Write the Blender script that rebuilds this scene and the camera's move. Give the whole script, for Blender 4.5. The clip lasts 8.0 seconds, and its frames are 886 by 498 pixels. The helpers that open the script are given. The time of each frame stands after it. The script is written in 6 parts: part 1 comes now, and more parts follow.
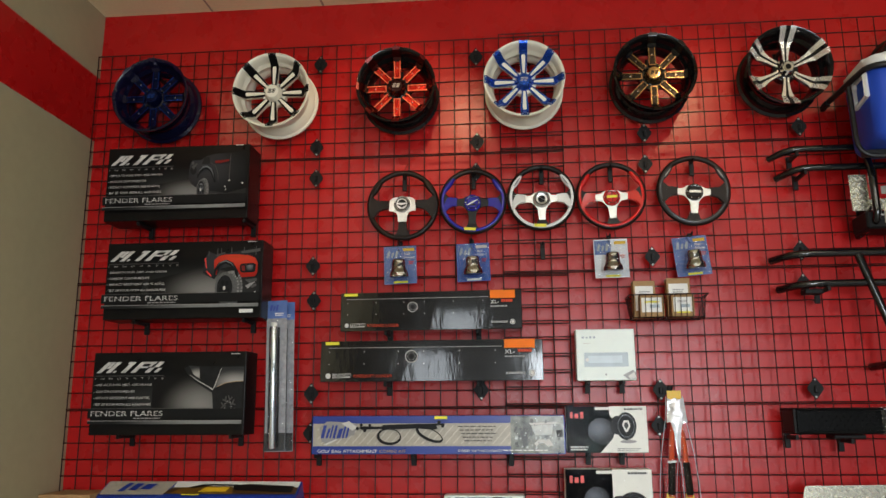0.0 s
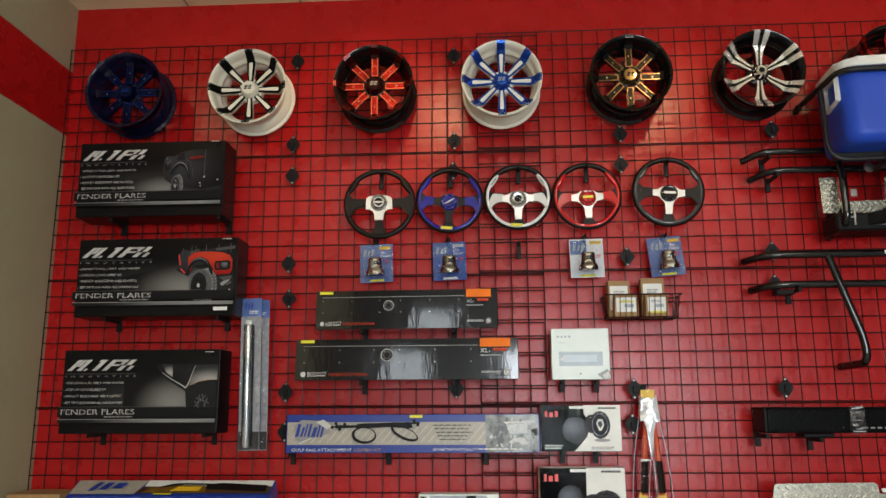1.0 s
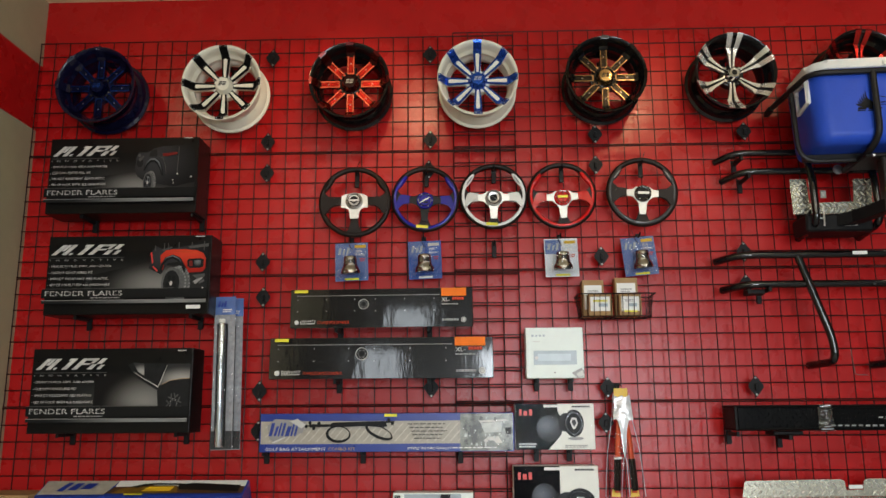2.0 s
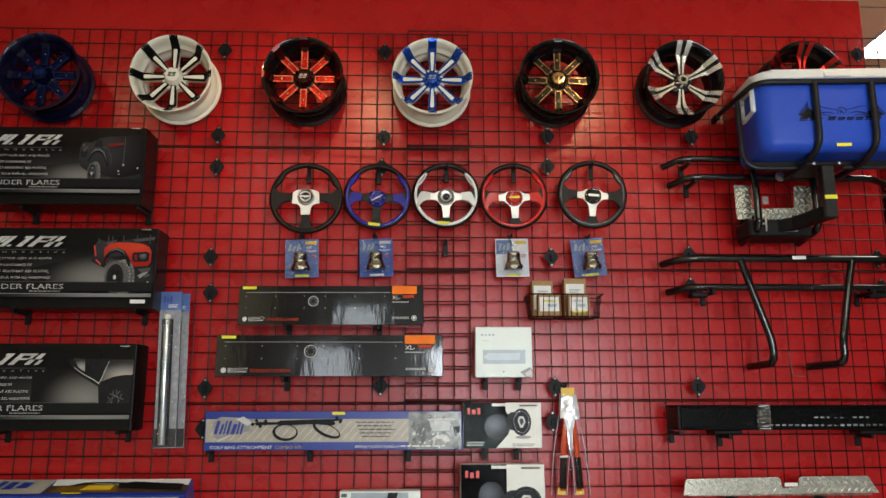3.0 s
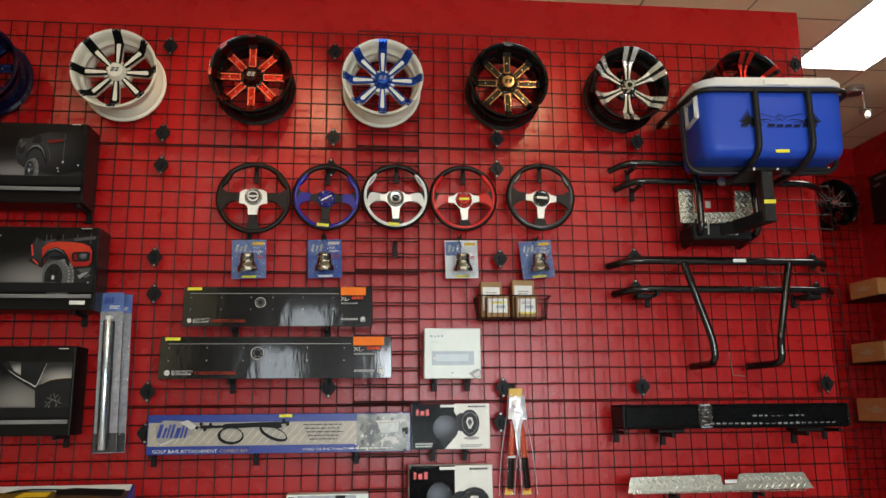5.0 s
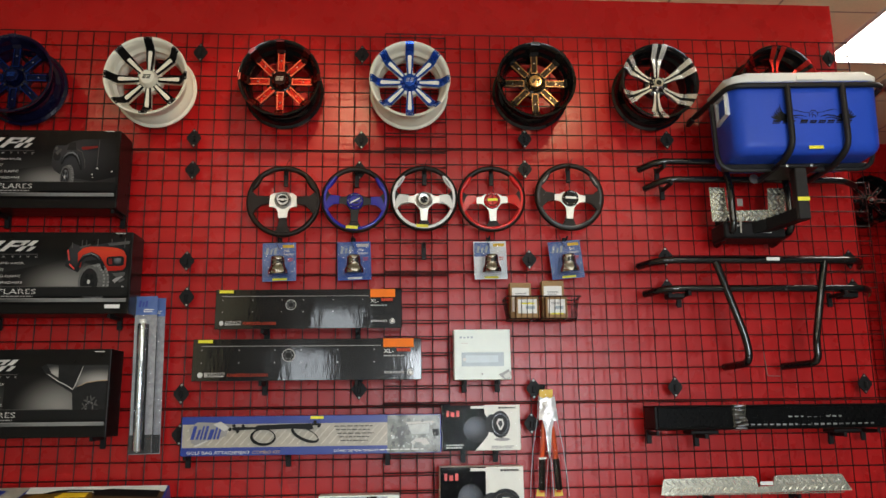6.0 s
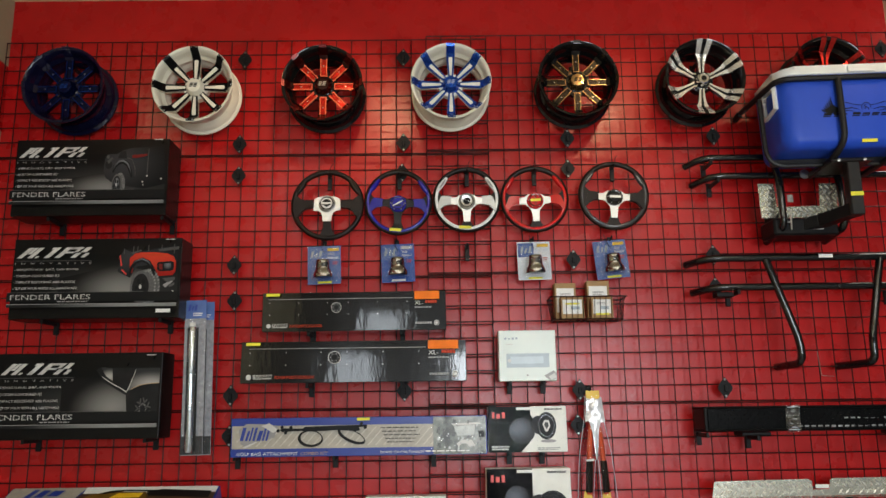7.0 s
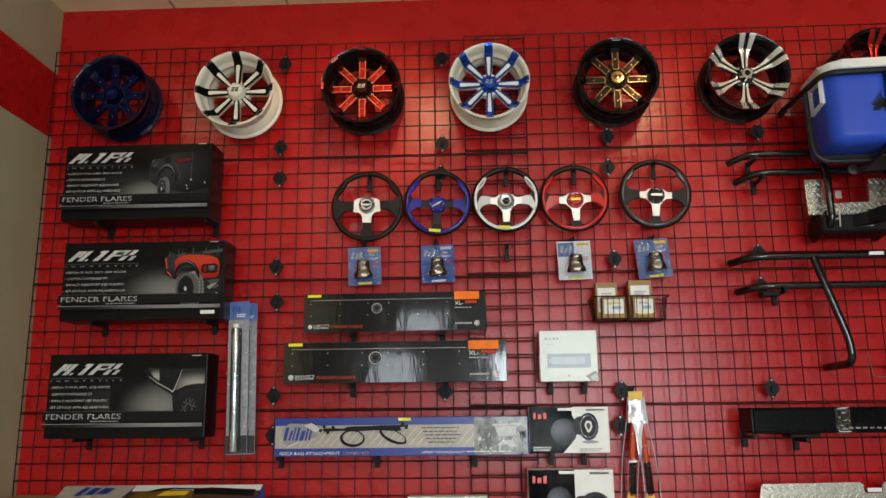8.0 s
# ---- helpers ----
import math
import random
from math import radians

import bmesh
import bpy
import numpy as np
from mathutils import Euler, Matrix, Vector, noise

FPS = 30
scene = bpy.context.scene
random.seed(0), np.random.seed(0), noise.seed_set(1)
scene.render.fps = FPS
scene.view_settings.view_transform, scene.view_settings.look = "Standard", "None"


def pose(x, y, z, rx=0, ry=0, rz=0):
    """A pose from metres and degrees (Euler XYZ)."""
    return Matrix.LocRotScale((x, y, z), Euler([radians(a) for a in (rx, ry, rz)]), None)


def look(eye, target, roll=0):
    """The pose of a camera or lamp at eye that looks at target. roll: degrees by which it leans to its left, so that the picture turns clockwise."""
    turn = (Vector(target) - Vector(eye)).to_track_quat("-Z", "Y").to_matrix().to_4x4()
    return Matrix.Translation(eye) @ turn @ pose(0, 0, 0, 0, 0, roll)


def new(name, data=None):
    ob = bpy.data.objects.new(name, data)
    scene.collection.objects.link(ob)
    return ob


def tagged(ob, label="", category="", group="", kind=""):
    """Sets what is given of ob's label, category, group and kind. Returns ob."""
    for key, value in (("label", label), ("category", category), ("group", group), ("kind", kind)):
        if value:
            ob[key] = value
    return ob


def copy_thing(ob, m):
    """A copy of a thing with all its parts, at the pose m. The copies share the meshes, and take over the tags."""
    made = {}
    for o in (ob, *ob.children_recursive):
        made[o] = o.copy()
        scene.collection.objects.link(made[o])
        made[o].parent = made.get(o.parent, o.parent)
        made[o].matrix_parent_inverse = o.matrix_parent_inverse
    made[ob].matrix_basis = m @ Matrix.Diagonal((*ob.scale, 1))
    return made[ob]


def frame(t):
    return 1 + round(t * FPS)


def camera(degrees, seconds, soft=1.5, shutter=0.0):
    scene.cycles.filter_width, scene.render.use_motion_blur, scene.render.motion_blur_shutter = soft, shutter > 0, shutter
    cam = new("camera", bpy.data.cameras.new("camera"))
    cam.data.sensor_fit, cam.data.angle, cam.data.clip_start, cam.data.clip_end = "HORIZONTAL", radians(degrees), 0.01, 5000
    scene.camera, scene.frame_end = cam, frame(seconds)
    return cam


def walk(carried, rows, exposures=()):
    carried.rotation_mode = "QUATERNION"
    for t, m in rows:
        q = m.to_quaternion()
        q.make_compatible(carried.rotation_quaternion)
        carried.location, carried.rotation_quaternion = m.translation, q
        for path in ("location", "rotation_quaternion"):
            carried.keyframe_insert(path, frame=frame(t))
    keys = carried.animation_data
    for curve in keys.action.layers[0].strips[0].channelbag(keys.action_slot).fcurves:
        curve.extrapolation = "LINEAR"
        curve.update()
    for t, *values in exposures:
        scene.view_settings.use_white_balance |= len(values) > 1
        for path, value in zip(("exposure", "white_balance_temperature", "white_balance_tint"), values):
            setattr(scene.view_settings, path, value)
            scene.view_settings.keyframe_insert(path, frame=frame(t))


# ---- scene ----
cam = camera(59.81, 8.0)
EYE = (2.172, -3.671, 1.265)      # the camera only turns where it stands
PATH = [
    (0, 101.785, 0.321, 5.216),
    (0.5, 101.708, 0.307, 4.438),
    (1, 101.684, 0.261, 3.415),
    (1.5, 101.650, 0.473, 2.177),
    (1.7, 101.626, 0.461, 1.899),
    (2.8, 101.483, 0.104, -0.869),
    (3, 101.460, 0.092, -2.158),
    (3.5, 101.481, 0.193, -4.882),
    (4, 101.467, 0.460, -7.074),
    (4.5, 101.502, 0.458, -6.486),
    (4.7, 101.514, 0.479, -6.293),
    (5.8, 101.636, 0.665, -4.202),
    (6, 101.657, 0.657, -3.698),
    (6.5, 101.708, 0.748, -2.133),
    (7, 101.802, 0.743, -0.391),
    (7.5, 101.848, 0.706, 1.234),
    (8, 101.862, 0.586, 2.581),
]
walk(cam, [(t, pose(*EYE, *turn)) for t, *turn in PATH])
# the lights, all in one place: daylight from the shop front, ceiling troffers, track spots
SKY, WINDOW, TROFFER, SPOT = 0.08, 88.0, 7.0, 27.0
world = bpy.data.worlds.new("sky")
scene.world = world
world.use_nodes = True
sky = world.node_tree.nodes.new("ShaderNodeTexSky")
sky.sky_type, sky.sun_disc, sky.sun_elevation, sky.sun_rotation = "NISHITA", False, radians(40), radians(140)
world.node_tree.links.new(sky.outputs[0], world.node_tree.nodes["Background"].inputs[0])
world.node_tree.nodes["Background"].inputs[1].default_value = SKY

CEIL = 3.381          # ceiling height
WALL = 0.02           # face of the display wall
GRID = -0.03          # plane of the wire grid
PITCH = 0.0762        # mesh of the wire grid
EAST, NORTH, SOUTH, WEST = 6.3, 2.2, -7.0, -0.01
CORNER = 4.54         # where the display wall ends


def lamp(name, kind, energy, m, color):
    data = bpy.data.lights.new(name, kind)
    data.energy, data.color = energy, color
    ob = new(name, data)
    ob.matrix_world = m
    return data


WINDOWS = [(0.82, 1.38), (2.44, 3.4), (3.9, 4.8)]
for (x0, x1), share in zip(WINDOWS, (0.4, 1.2, 1.42)):
    daylight = lamp("window_light", "AREA", WINDOW * share * (x1 - x0), look(((x0 + x1) / 2, SOUTH - 0.08, 1.47), ((x0 + x1) / 2, 0, 1.47)), (0.87, 0.94, 1.0))
    daylight.shape, daylight.size, daylight.size_y = "RECTANGLE", x1 - x0, 1.9
SPOTS = [(0.24, 0.66, 2.8, 0.22), (1.95, 1.56, 2.66, 1.3), (3.3, 3.1, 2.62, 1.0), (4.5, 3.9, 2.66, 0.42)]
for x, tx, tz, share in SPOTS:
    beam = lamp("track_spot", "SPOT", SPOT * share, look((x, -1.35, 3.24), (tx, WALL, tz)), (1.0, 0.68, 0.38))
    beam.spot_size, beam.spot_blend, beam.shadow_soft_size = radians(46), 0.7, 0.04


# ---- materials ----
def material(name, color, rough=0.5, metal=0.0, vary=0.12, scale=20.0, bump=0.0, bump_scale=60.0, coat=0.0, rough_vary=0.06, wide=2.0, pieces=0.0, spec=0.5, drawn=None, coat_rough=0.12):
    """A surface whose tone drifts at two scales, with fine relief."""
    mat = bpy.data.materials.new(name)
    mat.use_nodes = True
    nodes, links = mat.node_tree.nodes, mat.node_tree.links
    shader = nodes["Principled BSDF"]
    shader.inputs["Metallic"].default_value = metal
    shader.inputs["Specular IOR Level"].default_value = spec
    shader.inputs["Coat Weight"].default_value = coat
    shader.inputs["Coat Roughness"].default_value = coat_rough
    where = nodes.new("ShaderNodeTexCoord")
    fine, broad = nodes.new("ShaderNodeTexNoise"), nodes.new("ShaderNodeTexNoise")
    fine.inputs["Scale"].default_value, broad.inputs["Scale"].default_value = scale, wide
    fine.inputs["Detail"].default_value = 5
    total = nodes.new("ShaderNodeMath")
    total.operation = "ADD"
    for n in (fine, broad):
        links.new(where.outputs["Object"], n.inputs["Vector"])
    links.new(fine.outputs["Fac"], total.inputs[0])
    links.new(broad.outputs["Fac"], total.inputs[1])
    span = nodes.new("ShaderNodeMapRange")
    span.inputs["From Min"].default_value, span.inputs["From Max"].default_value = 0.6, 1.4
    span.inputs["To Min"].default_value, span.inputs["To Max"].default_value = 1 - vary, 1 + vary
    links.new(total.outputs[0], span.inputs["Value"])
    tint = nodes.new("ShaderNodeVectorMath")
    tint.operation = "SCALE"
    tint.inputs[0].default_value = color
    links.new(span.outputs[0], tint.inputs["Scale"])
    out = tint.outputs[0]
    if pieces:
        info, spread, again = nodes.new("ShaderNodeObjectInfo"), nodes.new("ShaderNodeMapRange"), nodes.new("ShaderNodeVectorMath")
        spread.inputs["To Min"].default_value, spread.inputs["To Max"].default_value = 1 - pieces, 1 + pieces
        again.operation = "SCALE"
        links.new(info.outputs["Random"], spread.inputs["Value"])
        links.new(out, again.inputs[0])
        links.new(spread.outputs[0], again.inputs["Scale"])
        out = again.outputs[0]
    links.new(out, shader.inputs["Base Color"])
    dull = nodes.new("ShaderNodeMapRange")
    dull.inputs["To Min"].default_value, dull.inputs["To Max"].default_value = max(rough - rough_vary, 0.02), rough + rough_vary
    links.new(fine.outputs["Fac"], dull.inputs["Value"])
    links.new(dull.outputs[0], shader.inputs["Roughness"])
    if bump:
        relief, height = nodes.new("ShaderNodeBump"), nodes.new("ShaderNodeTexNoise")
        height.inputs["Scale"].default_value, height.inputs["Detail"].default_value = bump_scale, 4
        relief.inputs["Strength"].default_value, relief.inputs["Distance"].default_value = bump, 0.004
        if drawn:
            pull = nodes.new("ShaderNodeMapping")
            pull.inputs["Scale"].default_value = drawn
            links.new(where.outputs["Object"], pull.inputs["Vector"])
            links.new(pull.outputs[0], height.inputs["Vector"])
        else:
            links.new(where.outputs["Object"], height.inputs["Vector"])
        links.new(height.outputs["Fac"], relief.inputs["Height"])
        links.new(relief.outputs[0], shader.inputs["Normal"])
        links.new(relief.outputs[0], shader.inputs["Coat Normal"])
    return mat


def clear(name, color, rough, strength, crease=0.9):
    """Thin clear plastic or glass: mostly see-through, with a glossy film."""
    mat = bpy.data.materials.new(name)
    mat.use_nodes = True
    nodes, links = mat.node_tree.nodes, mat.node_tree.links
    gloss, through_it, mix = nodes.new("ShaderNodeBsdfGlossy"), nodes.new("ShaderNodeBsdfTransparent"), nodes.new("ShaderNodeMixShader")
    gloss.inputs["Color"].default_value = (*color, 1)
    gloss.inputs["Roughness"].default_value = rough
    relief, height = nodes.new("ShaderNodeBump"), nodes.new("ShaderNodeTexNoise")
    height.inputs["Scale"].default_value = 35
    relief.inputs["Strength"].default_value, relief.inputs["Distance"].default_value = crease, 0.01
    links.new(height.outputs["Fac"], relief.inputs["Height"])
    links.new(relief.outputs[0], gloss.inputs["Normal"])
    mix.inputs[0].default_value = strength
    links.new(through_it.outputs[0], mix.inputs[1])
    links.new(gloss.outputs[0], mix.inputs[2])
    links.new(mix.outputs[0], nodes["Material Output"].inputs["Surface"])
    return mat


def glowing(name, color, strength):
    mat = bpy.data.materials.new(name)
    mat.use_nodes = True
    shader = mat.node_tree.nodes["Principled BSDF"]
    shader.inputs["Base Color"].default_value = (*color, 1)
    shader.inputs["Emission Color"].default_value = (*color, 1)
    shader.inputs["Emission Strength"].default_value = strength
    return mat


def faded(name, inner, outer, rough=0.3, stretch=(1.0, 1.0), centre=(0.5, 0.5)):
    """A printed picture ground whose ink fades from one tone to another about a point of the print."""
    mat = material(name, inner, rough, spec=0.15)
    nodes, links = mat.node_tree.nodes, mat.node_tree.links
    where, move, ball, ramp = (nodes.new("ShaderNodeTexCoord"), nodes.new("ShaderNodeMapping"), nodes.new("ShaderNodeTexGradient"),
                               nodes.new("ShaderNodeValToRGB"))
    ball.gradient_type = "SPHERICAL"
    move.inputs["Location"].default_value = (-centre[0] * stretch[0], 0, -centre[1] * stretch[1])
    move.inputs["Scale"].default_value = (stretch[0], 0, stretch[1])
    ramp.color_ramp.interpolation = "EASE"
    ramp.color_ramp.elements[0].color, ramp.color_ramp.elements[1].color = (*outer, 1), (*inner, 1)
    links.new(where.outputs["Generated"], move.inputs["Vector"])
    links.new(move.outputs[0], ball.inputs["Vector"])
    links.new(ball.outputs["Fac"], ramp.inputs["Fac"])
    links.new(ramp.outputs[0], nodes["Principled BSDF"].inputs["Base Color"])
    return mat


RED = material("red_wall_paint", (0.455, 0.0085, 0.0085), 0.28, spec=0.36, vary=0.1, scale=9, wide=1.2, bump=0.13, bump_scale=130, rough_vary=0.06)
BEIGE = material("beige_wall_paint", (0.39, 0.35, 0.215), 0.6, vary=0.06, bump=0.2, bump_scale=120)
SEAM = material("ceiling_bar_shadow", (0.4, 0.3, 0.19), 0.7)
TILE = material("ceiling_tile", (0.87, 0.76, 0.46), 0.85, vary=0.07, scale=90, bump=0.5, bump_scale=220)
BAR = material("white_ceiling_bar", (0.7, 0.65, 0.56), 0.5)
FLOOR = material("pale_grey_floor_tile", (0.33, 0.32, 0.3), 0.4, vary=0.1, scale=12)
WIRE = material("black_powder_coat_wire", (0.014, 0.0045, 0.004), 0.38, spec=0.2, vary=0.2, scale=60, pieces=0.25)
STEEL = material("black_powder_coat_steel", (0.008, 0.0075, 0.0075), 0.48, spec=0.16, vary=0.25, scale=40, bump=0.15, bump_scale=200)
TUBE = material("gloss_black_tube", (0.005, 0.005, 0.005), 0.06, vary=0.2, scale=30, coat=0.3, coat_rough=0.04, spec=0.6)
RACK = material("dark_grey_rack_steel", (0.017, 0.0155, 0.0145), 0.4, spec=0.22, vary=0.2, scale=40, bump=0.15, bump_scale=160)
POLISHED = material("polished_steel", (0.72, 0.78, 0.84), 0.2, metal=0.9, vary=0.05)
SCREW = material("zinc_screw", (0.36, 0.35, 0.33), 0.35, metal=1.0)
CHROME = material("chrome", (0.82, 0.8, 0.78), 0.08, metal=1.0, vary=0.05)
CHARCOAL = material("charcoal_print", (0.008, 0.0075, 0.0075), 0.06, spec=0.65, coat=0.4, coat_rough=0.2, vary=0.3, scale=30, bump=0.2, bump_scale=12, rough_vary=0.03, wide=4, drawn=(1.6, 1.0, 0.45))
ALLOY = material("machined_alloy", (0.88, 0.87, 0.84), 0.25, metal=0.8, vary=0.04, scale=50, rough_vary=0.02)
SHOP = material("dim_grey_shop_wall", (0.07, 0.067, 0.062), 0.6, vary=0.1)
SATIN = material("brushed_aluminium", (0.55, 0.54, 0.515), 0.3, metal=0.95, vary=0.12, scale=80)
BLACK_PAINT = material("gloss_black_paint", (0.005, 0.005, 0.005), 0.09, vary=0.2, coat=0.15, spec=0.3)
SATIN_BLACK = material("satin_black_paint", (0.005, 0.005, 0.005), 0.3, spec=0.06)
WHITE_PAINT = material("gloss_cream_white_paint", (0.8, 0.755, 0.61), 0.3, vary=0.05, scale=14)
NAVY_PAINT = material("gloss_navy_black_paint", (0.005, 0.005, 0.02), 0.1, vary=0.2, coat=0.15, spec=0.3)
RED_EDGE = material("dark_red_lip_mark", (0.1, 0.006, 0.005), 0.25, metal=0.6)
DARK_CHROME = material("dark_reflecting_chrome", (0.36, 0.35, 0.32), 0.07, metal=1.0, vary=0.1)
RED_BLACK = material("gloss_red_black_paint", (0.018, 0.0012, 0.001), 0.12, vary=0.2, coat=0.15, spec=0.3)
BLACK_CHROME = material("black_chrome", (0.1, 0.095, 0.09), 0.12, metal=0.9, vary=0.1)
BLUE_DEPTH = material("midnight_blue_anodised", (0.004, 0.008, 0.05), 0.14, metal=0.7, vary=0.15)
GOLD_EDGE = material("dull_gold_edge", (0.16, 0.095, 0.048), 0.24, metal=0.9, vary=0.35, scale=60, bump=0.4, bump_scale=45)
BLUE_METAL = material("blue_anodised", (0.02, 0.085, 0.45), 0.18, metal=0.75, vary=0.2, bump=0.4, bump_scale=45)
DEEP_BLUE = material("deep_blue_anodised", (0.012, 0.045, 0.3), 0.16, metal=1.0, vary=0.2, bump=0.5, bump_scale=45)
RED_METAL = material("red_anodised", (1.0, 0.17, 0.085), 0.2, metal=0.6, vary=0.3, scale=40, bump=0.7, bump_scale=35)
GOLD_METAL = material("gold_anodised", (0.42, 0.28, 0.12), 0.14, metal=0.95, vary=0.2, bump=0.4, bump_scale=50)
RED_DEEP = material("deep_red_anodised", (0.55, 0.025, 0.015), 0.2, metal=0.8, vary=0.3, scale=50, bump=0.5, bump_scale=60)
GOLD_DEEP = material("dark_gold_anodised", (0.012, 0.007, 0.0025), 0.3, metal=0.4, spec=0.2, vary=0.15)
RED_FACE = material("red_machined_face", (0.4, 0.022, 0.02), 0.22, metal=0.9, vary=0.1)
LEATHER = material("black_leather", (0.011, 0.007, 0.005), 0.34, spec=0.2, vary=0.2, scale=120, bump=0.3, bump_scale=260)
BLUE_GRIP = material("gloss_blue_grip", (0.017, 0.013, 0.27), 0.08, coat=0.3)
WHITE_GRIP = material("silver_white_grip", (0.8, 0.79, 0.76), 0.18, coat=0.5)
RED_GRIP = material("gloss_red_grip", (0.55, 0.006, 0.007), 0.1, coat=0.3)
GREY_GRIP = material("gunmetal_grip", (0.05, 0.05, 0.053), 0.12, coat=0.15)
YELLOW = material("yellow_price_sticker", (0.8, 0.72, 0.03), 0.5)
LABEL = material("white_paper_label", (0.8, 0.79, 0.75), 0.5, vary=0.05)
INK = material("black_ink", (0.009, 0.009, 0.009), 0.4, spec=0.15)
PRINT_BLACK = material("satin_black_carton", (0.006, 0.0052, 0.0048), 0.3, spec=0.17, vary=0.3, scale=30, bump=0.12, bump_scale=14, wide=3)
GLOSS_BLACK = material("wrapped_gloss_black_carton", (0.006, 0.0053, 0.005), 0.06, spec=0.65, coat=0.4, coat_rough=0.2, vary=0.3, scale=30, bump=0.2, bump_scale=12, rough_vary=0.03, wide=4, drawn=(1.6, 1.0, 0.45))
SHEEN_BLACK = material("wrapped_sheen_black_print", (0.005, 0.005, 0.006), 0.06, spec=0.05, vary=0.3, scale=30, bump=1.0, bump_scale=9, rough_vary=0.03, drawn=(1.0, 1.0, 0.6))
SILVER_INK = material("silver_ink", (0.6, 0.58, 0.54), 0.35)
GREY_INK = material("grey_ink", (0.3, 0.29, 0.28), 0.4)
DARK_INK = material("dark_grey_ink", (0.05, 0.05, 0.05), 0.4, spec=0.22, vary=0.3)
ORANGE_INK = material("orange_ink", (0.9, 0.19, 0.006), 0.5, spec=0.2)
CORAL_INK = material("coral_ink", (0.55, 0.05, 0.014), 0.5, spec=0.2, vary=0.2)
RED_INK = material("red_ink", (0.66, 0.04, 0.03), 0.4)
TYRE_INK = material("tyre_print", (0.08, 0.08, 0.077), 0.4, vary=0.6, scale=130)
BLUE_INK = material("royal_blue_ink", (0.013, 0.038, 0.27), 0.3, vary=0.12)
TREAD_INK = material("tread_mark_print", (0.56, 0.52, 0.44), 0.3, vary=0.2)
PALE_INK = material("tread_plate_print", (0.42, 0.38, 0.31), 0.3, vary=0.18, scale=40)
TAN_DARK = material("dim_ochre_print", (0.17, 0.09, 0.012), 0.4, vary=0.4, scale=20)
TAN_INK = material("tan_ink", (0.45, 0.3, 0.16), 0.35)
WHITE_CARTON = material("white_carton", (0.76, 0.82, 0.76), 0.35, vary=0.05)
CREAM_CARTON = material("cream_white_carton", (0.78, 0.77, 0.7), 0.4, vary=0.06)
STEEL_BLUE_INK = material("steel_blue_print", (0.34, 0.4, 0.44), 0.3, vary=0.2)
GLOW_PRINT = faded("grey_glow_print", (0.04, 0.04, 0.038), (0.005, 0.005, 0.005), 0.3, (1.1, 1.25), (0.5, 0.1))
MIST_PRINT = faded("blue_grey_cone_print", (0.12, 0.135, 0.165), (0.012, 0.012, 0.014), 0.25, (1.5, 1.9), (0.35, 0.6))
SOFT_INK = material("soft_silver_ink", (0.55, 0.53, 0.5), 0.4, vary=0.35, scale=30, wide=10)
BAND_PRINT = faded("grey_band_print", (0.24, 0.24, 0.23), (0.014, 0.014, 0.014), 0.4, (1.5, 0.3), (0.8, 0.5))
ARCH_PRINT = faded("arch_sheen_print", (0.16, 0.17, 0.18), (0.012, 0.012, 0.013), 0.4, (1.3, 1.1), (0.55, 0.8))
BODY_PRINT = faded("dark_car_body_print", (0.04, 0.04, 0.042), (0.0055, 0.0055, 0.006), 0.4, (1.2, 1.2), (0.3, 0.6))
DUST_PRINT = faded("lit_dust_print", (0.24, 0.23, 0.21), (0.008, 0.007, 0.007), 0.4, (1.4, 1.0), (0.8, 0.1))
TREAD_PRINT = material("tyre_tread_print", (0.2, 0.2, 0.19), 0.4, vary=0.9, scale=160, wide=60)
# whitish colour for glints and bright edges painted on clear film
GLINT = material("pale_film_glint", (0.6, 0.63, 0.68), 0.2)
PACK_GREY = material("grey_clear_pack_back", (0.34, 0.34, 0.36), 0.25, vary=0.45, scale=45, bump=0.5, bump_scale=60)
RED_DIM = material("dim_red_ink", (0.16, 0.012, 0.01), 0.4, spec=0.2)
SMOKE_INK = material("smoke_black_ink", (0.011, 0.011, 0.0115), 0.4, spec=0.2, vary=0.5, scale=30)
FLARE_INK = material("dim_grey_ink", (0.075, 0.073, 0.07), 0.4, spec=0.2, vary=0.45, scale=24)
JEEP_INK = faded("printed_orange_red", (0.62, 0.05, 0.022), (0.32, 0.014, 0.008), 0.4, (0.9, 1.2), (0.55, 0.85))
PALE_BODY = faded("printed_pale_fender", (0.4, 0.38, 0.35), (0.03, 0.03, 0.03), 0.4, (1.0, 1.6), (0.75, 0.3))
PHOTO_DARK = material("dark_photo_grey", (0.045, 0.047, 0.04), 0.3, vary=0.5, scale=40)
PHOTO_PALE = material("pale_photo_grey", (0.5, 0.52, 0.49), 0.3, vary=0.4, scale=40)
CART_PRINT = material("grey_cart_photo", (0.2, 0.21, 0.18), 0.22, vary=0.95, scale=34, wide=14)
PHOTO = material("dim_brown_photo", (0.07, 0.035, 0.013), 0.4, vary=0.5, scale=14)
SHELF_KRAFT = material("kraft_shelf_board", (0.5, 0.26, 0.08), 0.65, vary=0.14, scale=30)
KRAFT = material("brown_kraft_board", (0.36, 0.21, 0.085), 0.7, vary=0.12, scale=40)
TAPE = material("pale_packing_tape", (0.5, 0.38, 0.22), 0.35)
CARD_BLUE = material("blue_backing_card", (0.03, 0.1, 0.42), 0.3, vary=0.25, scale=18)
# pale blue card, its colour whitened by the glare of its film
CARD_GLARE = material("glare_whitened_card", (0.8, 0.84, 0.9), 0.22, vary=0.2, scale=12)
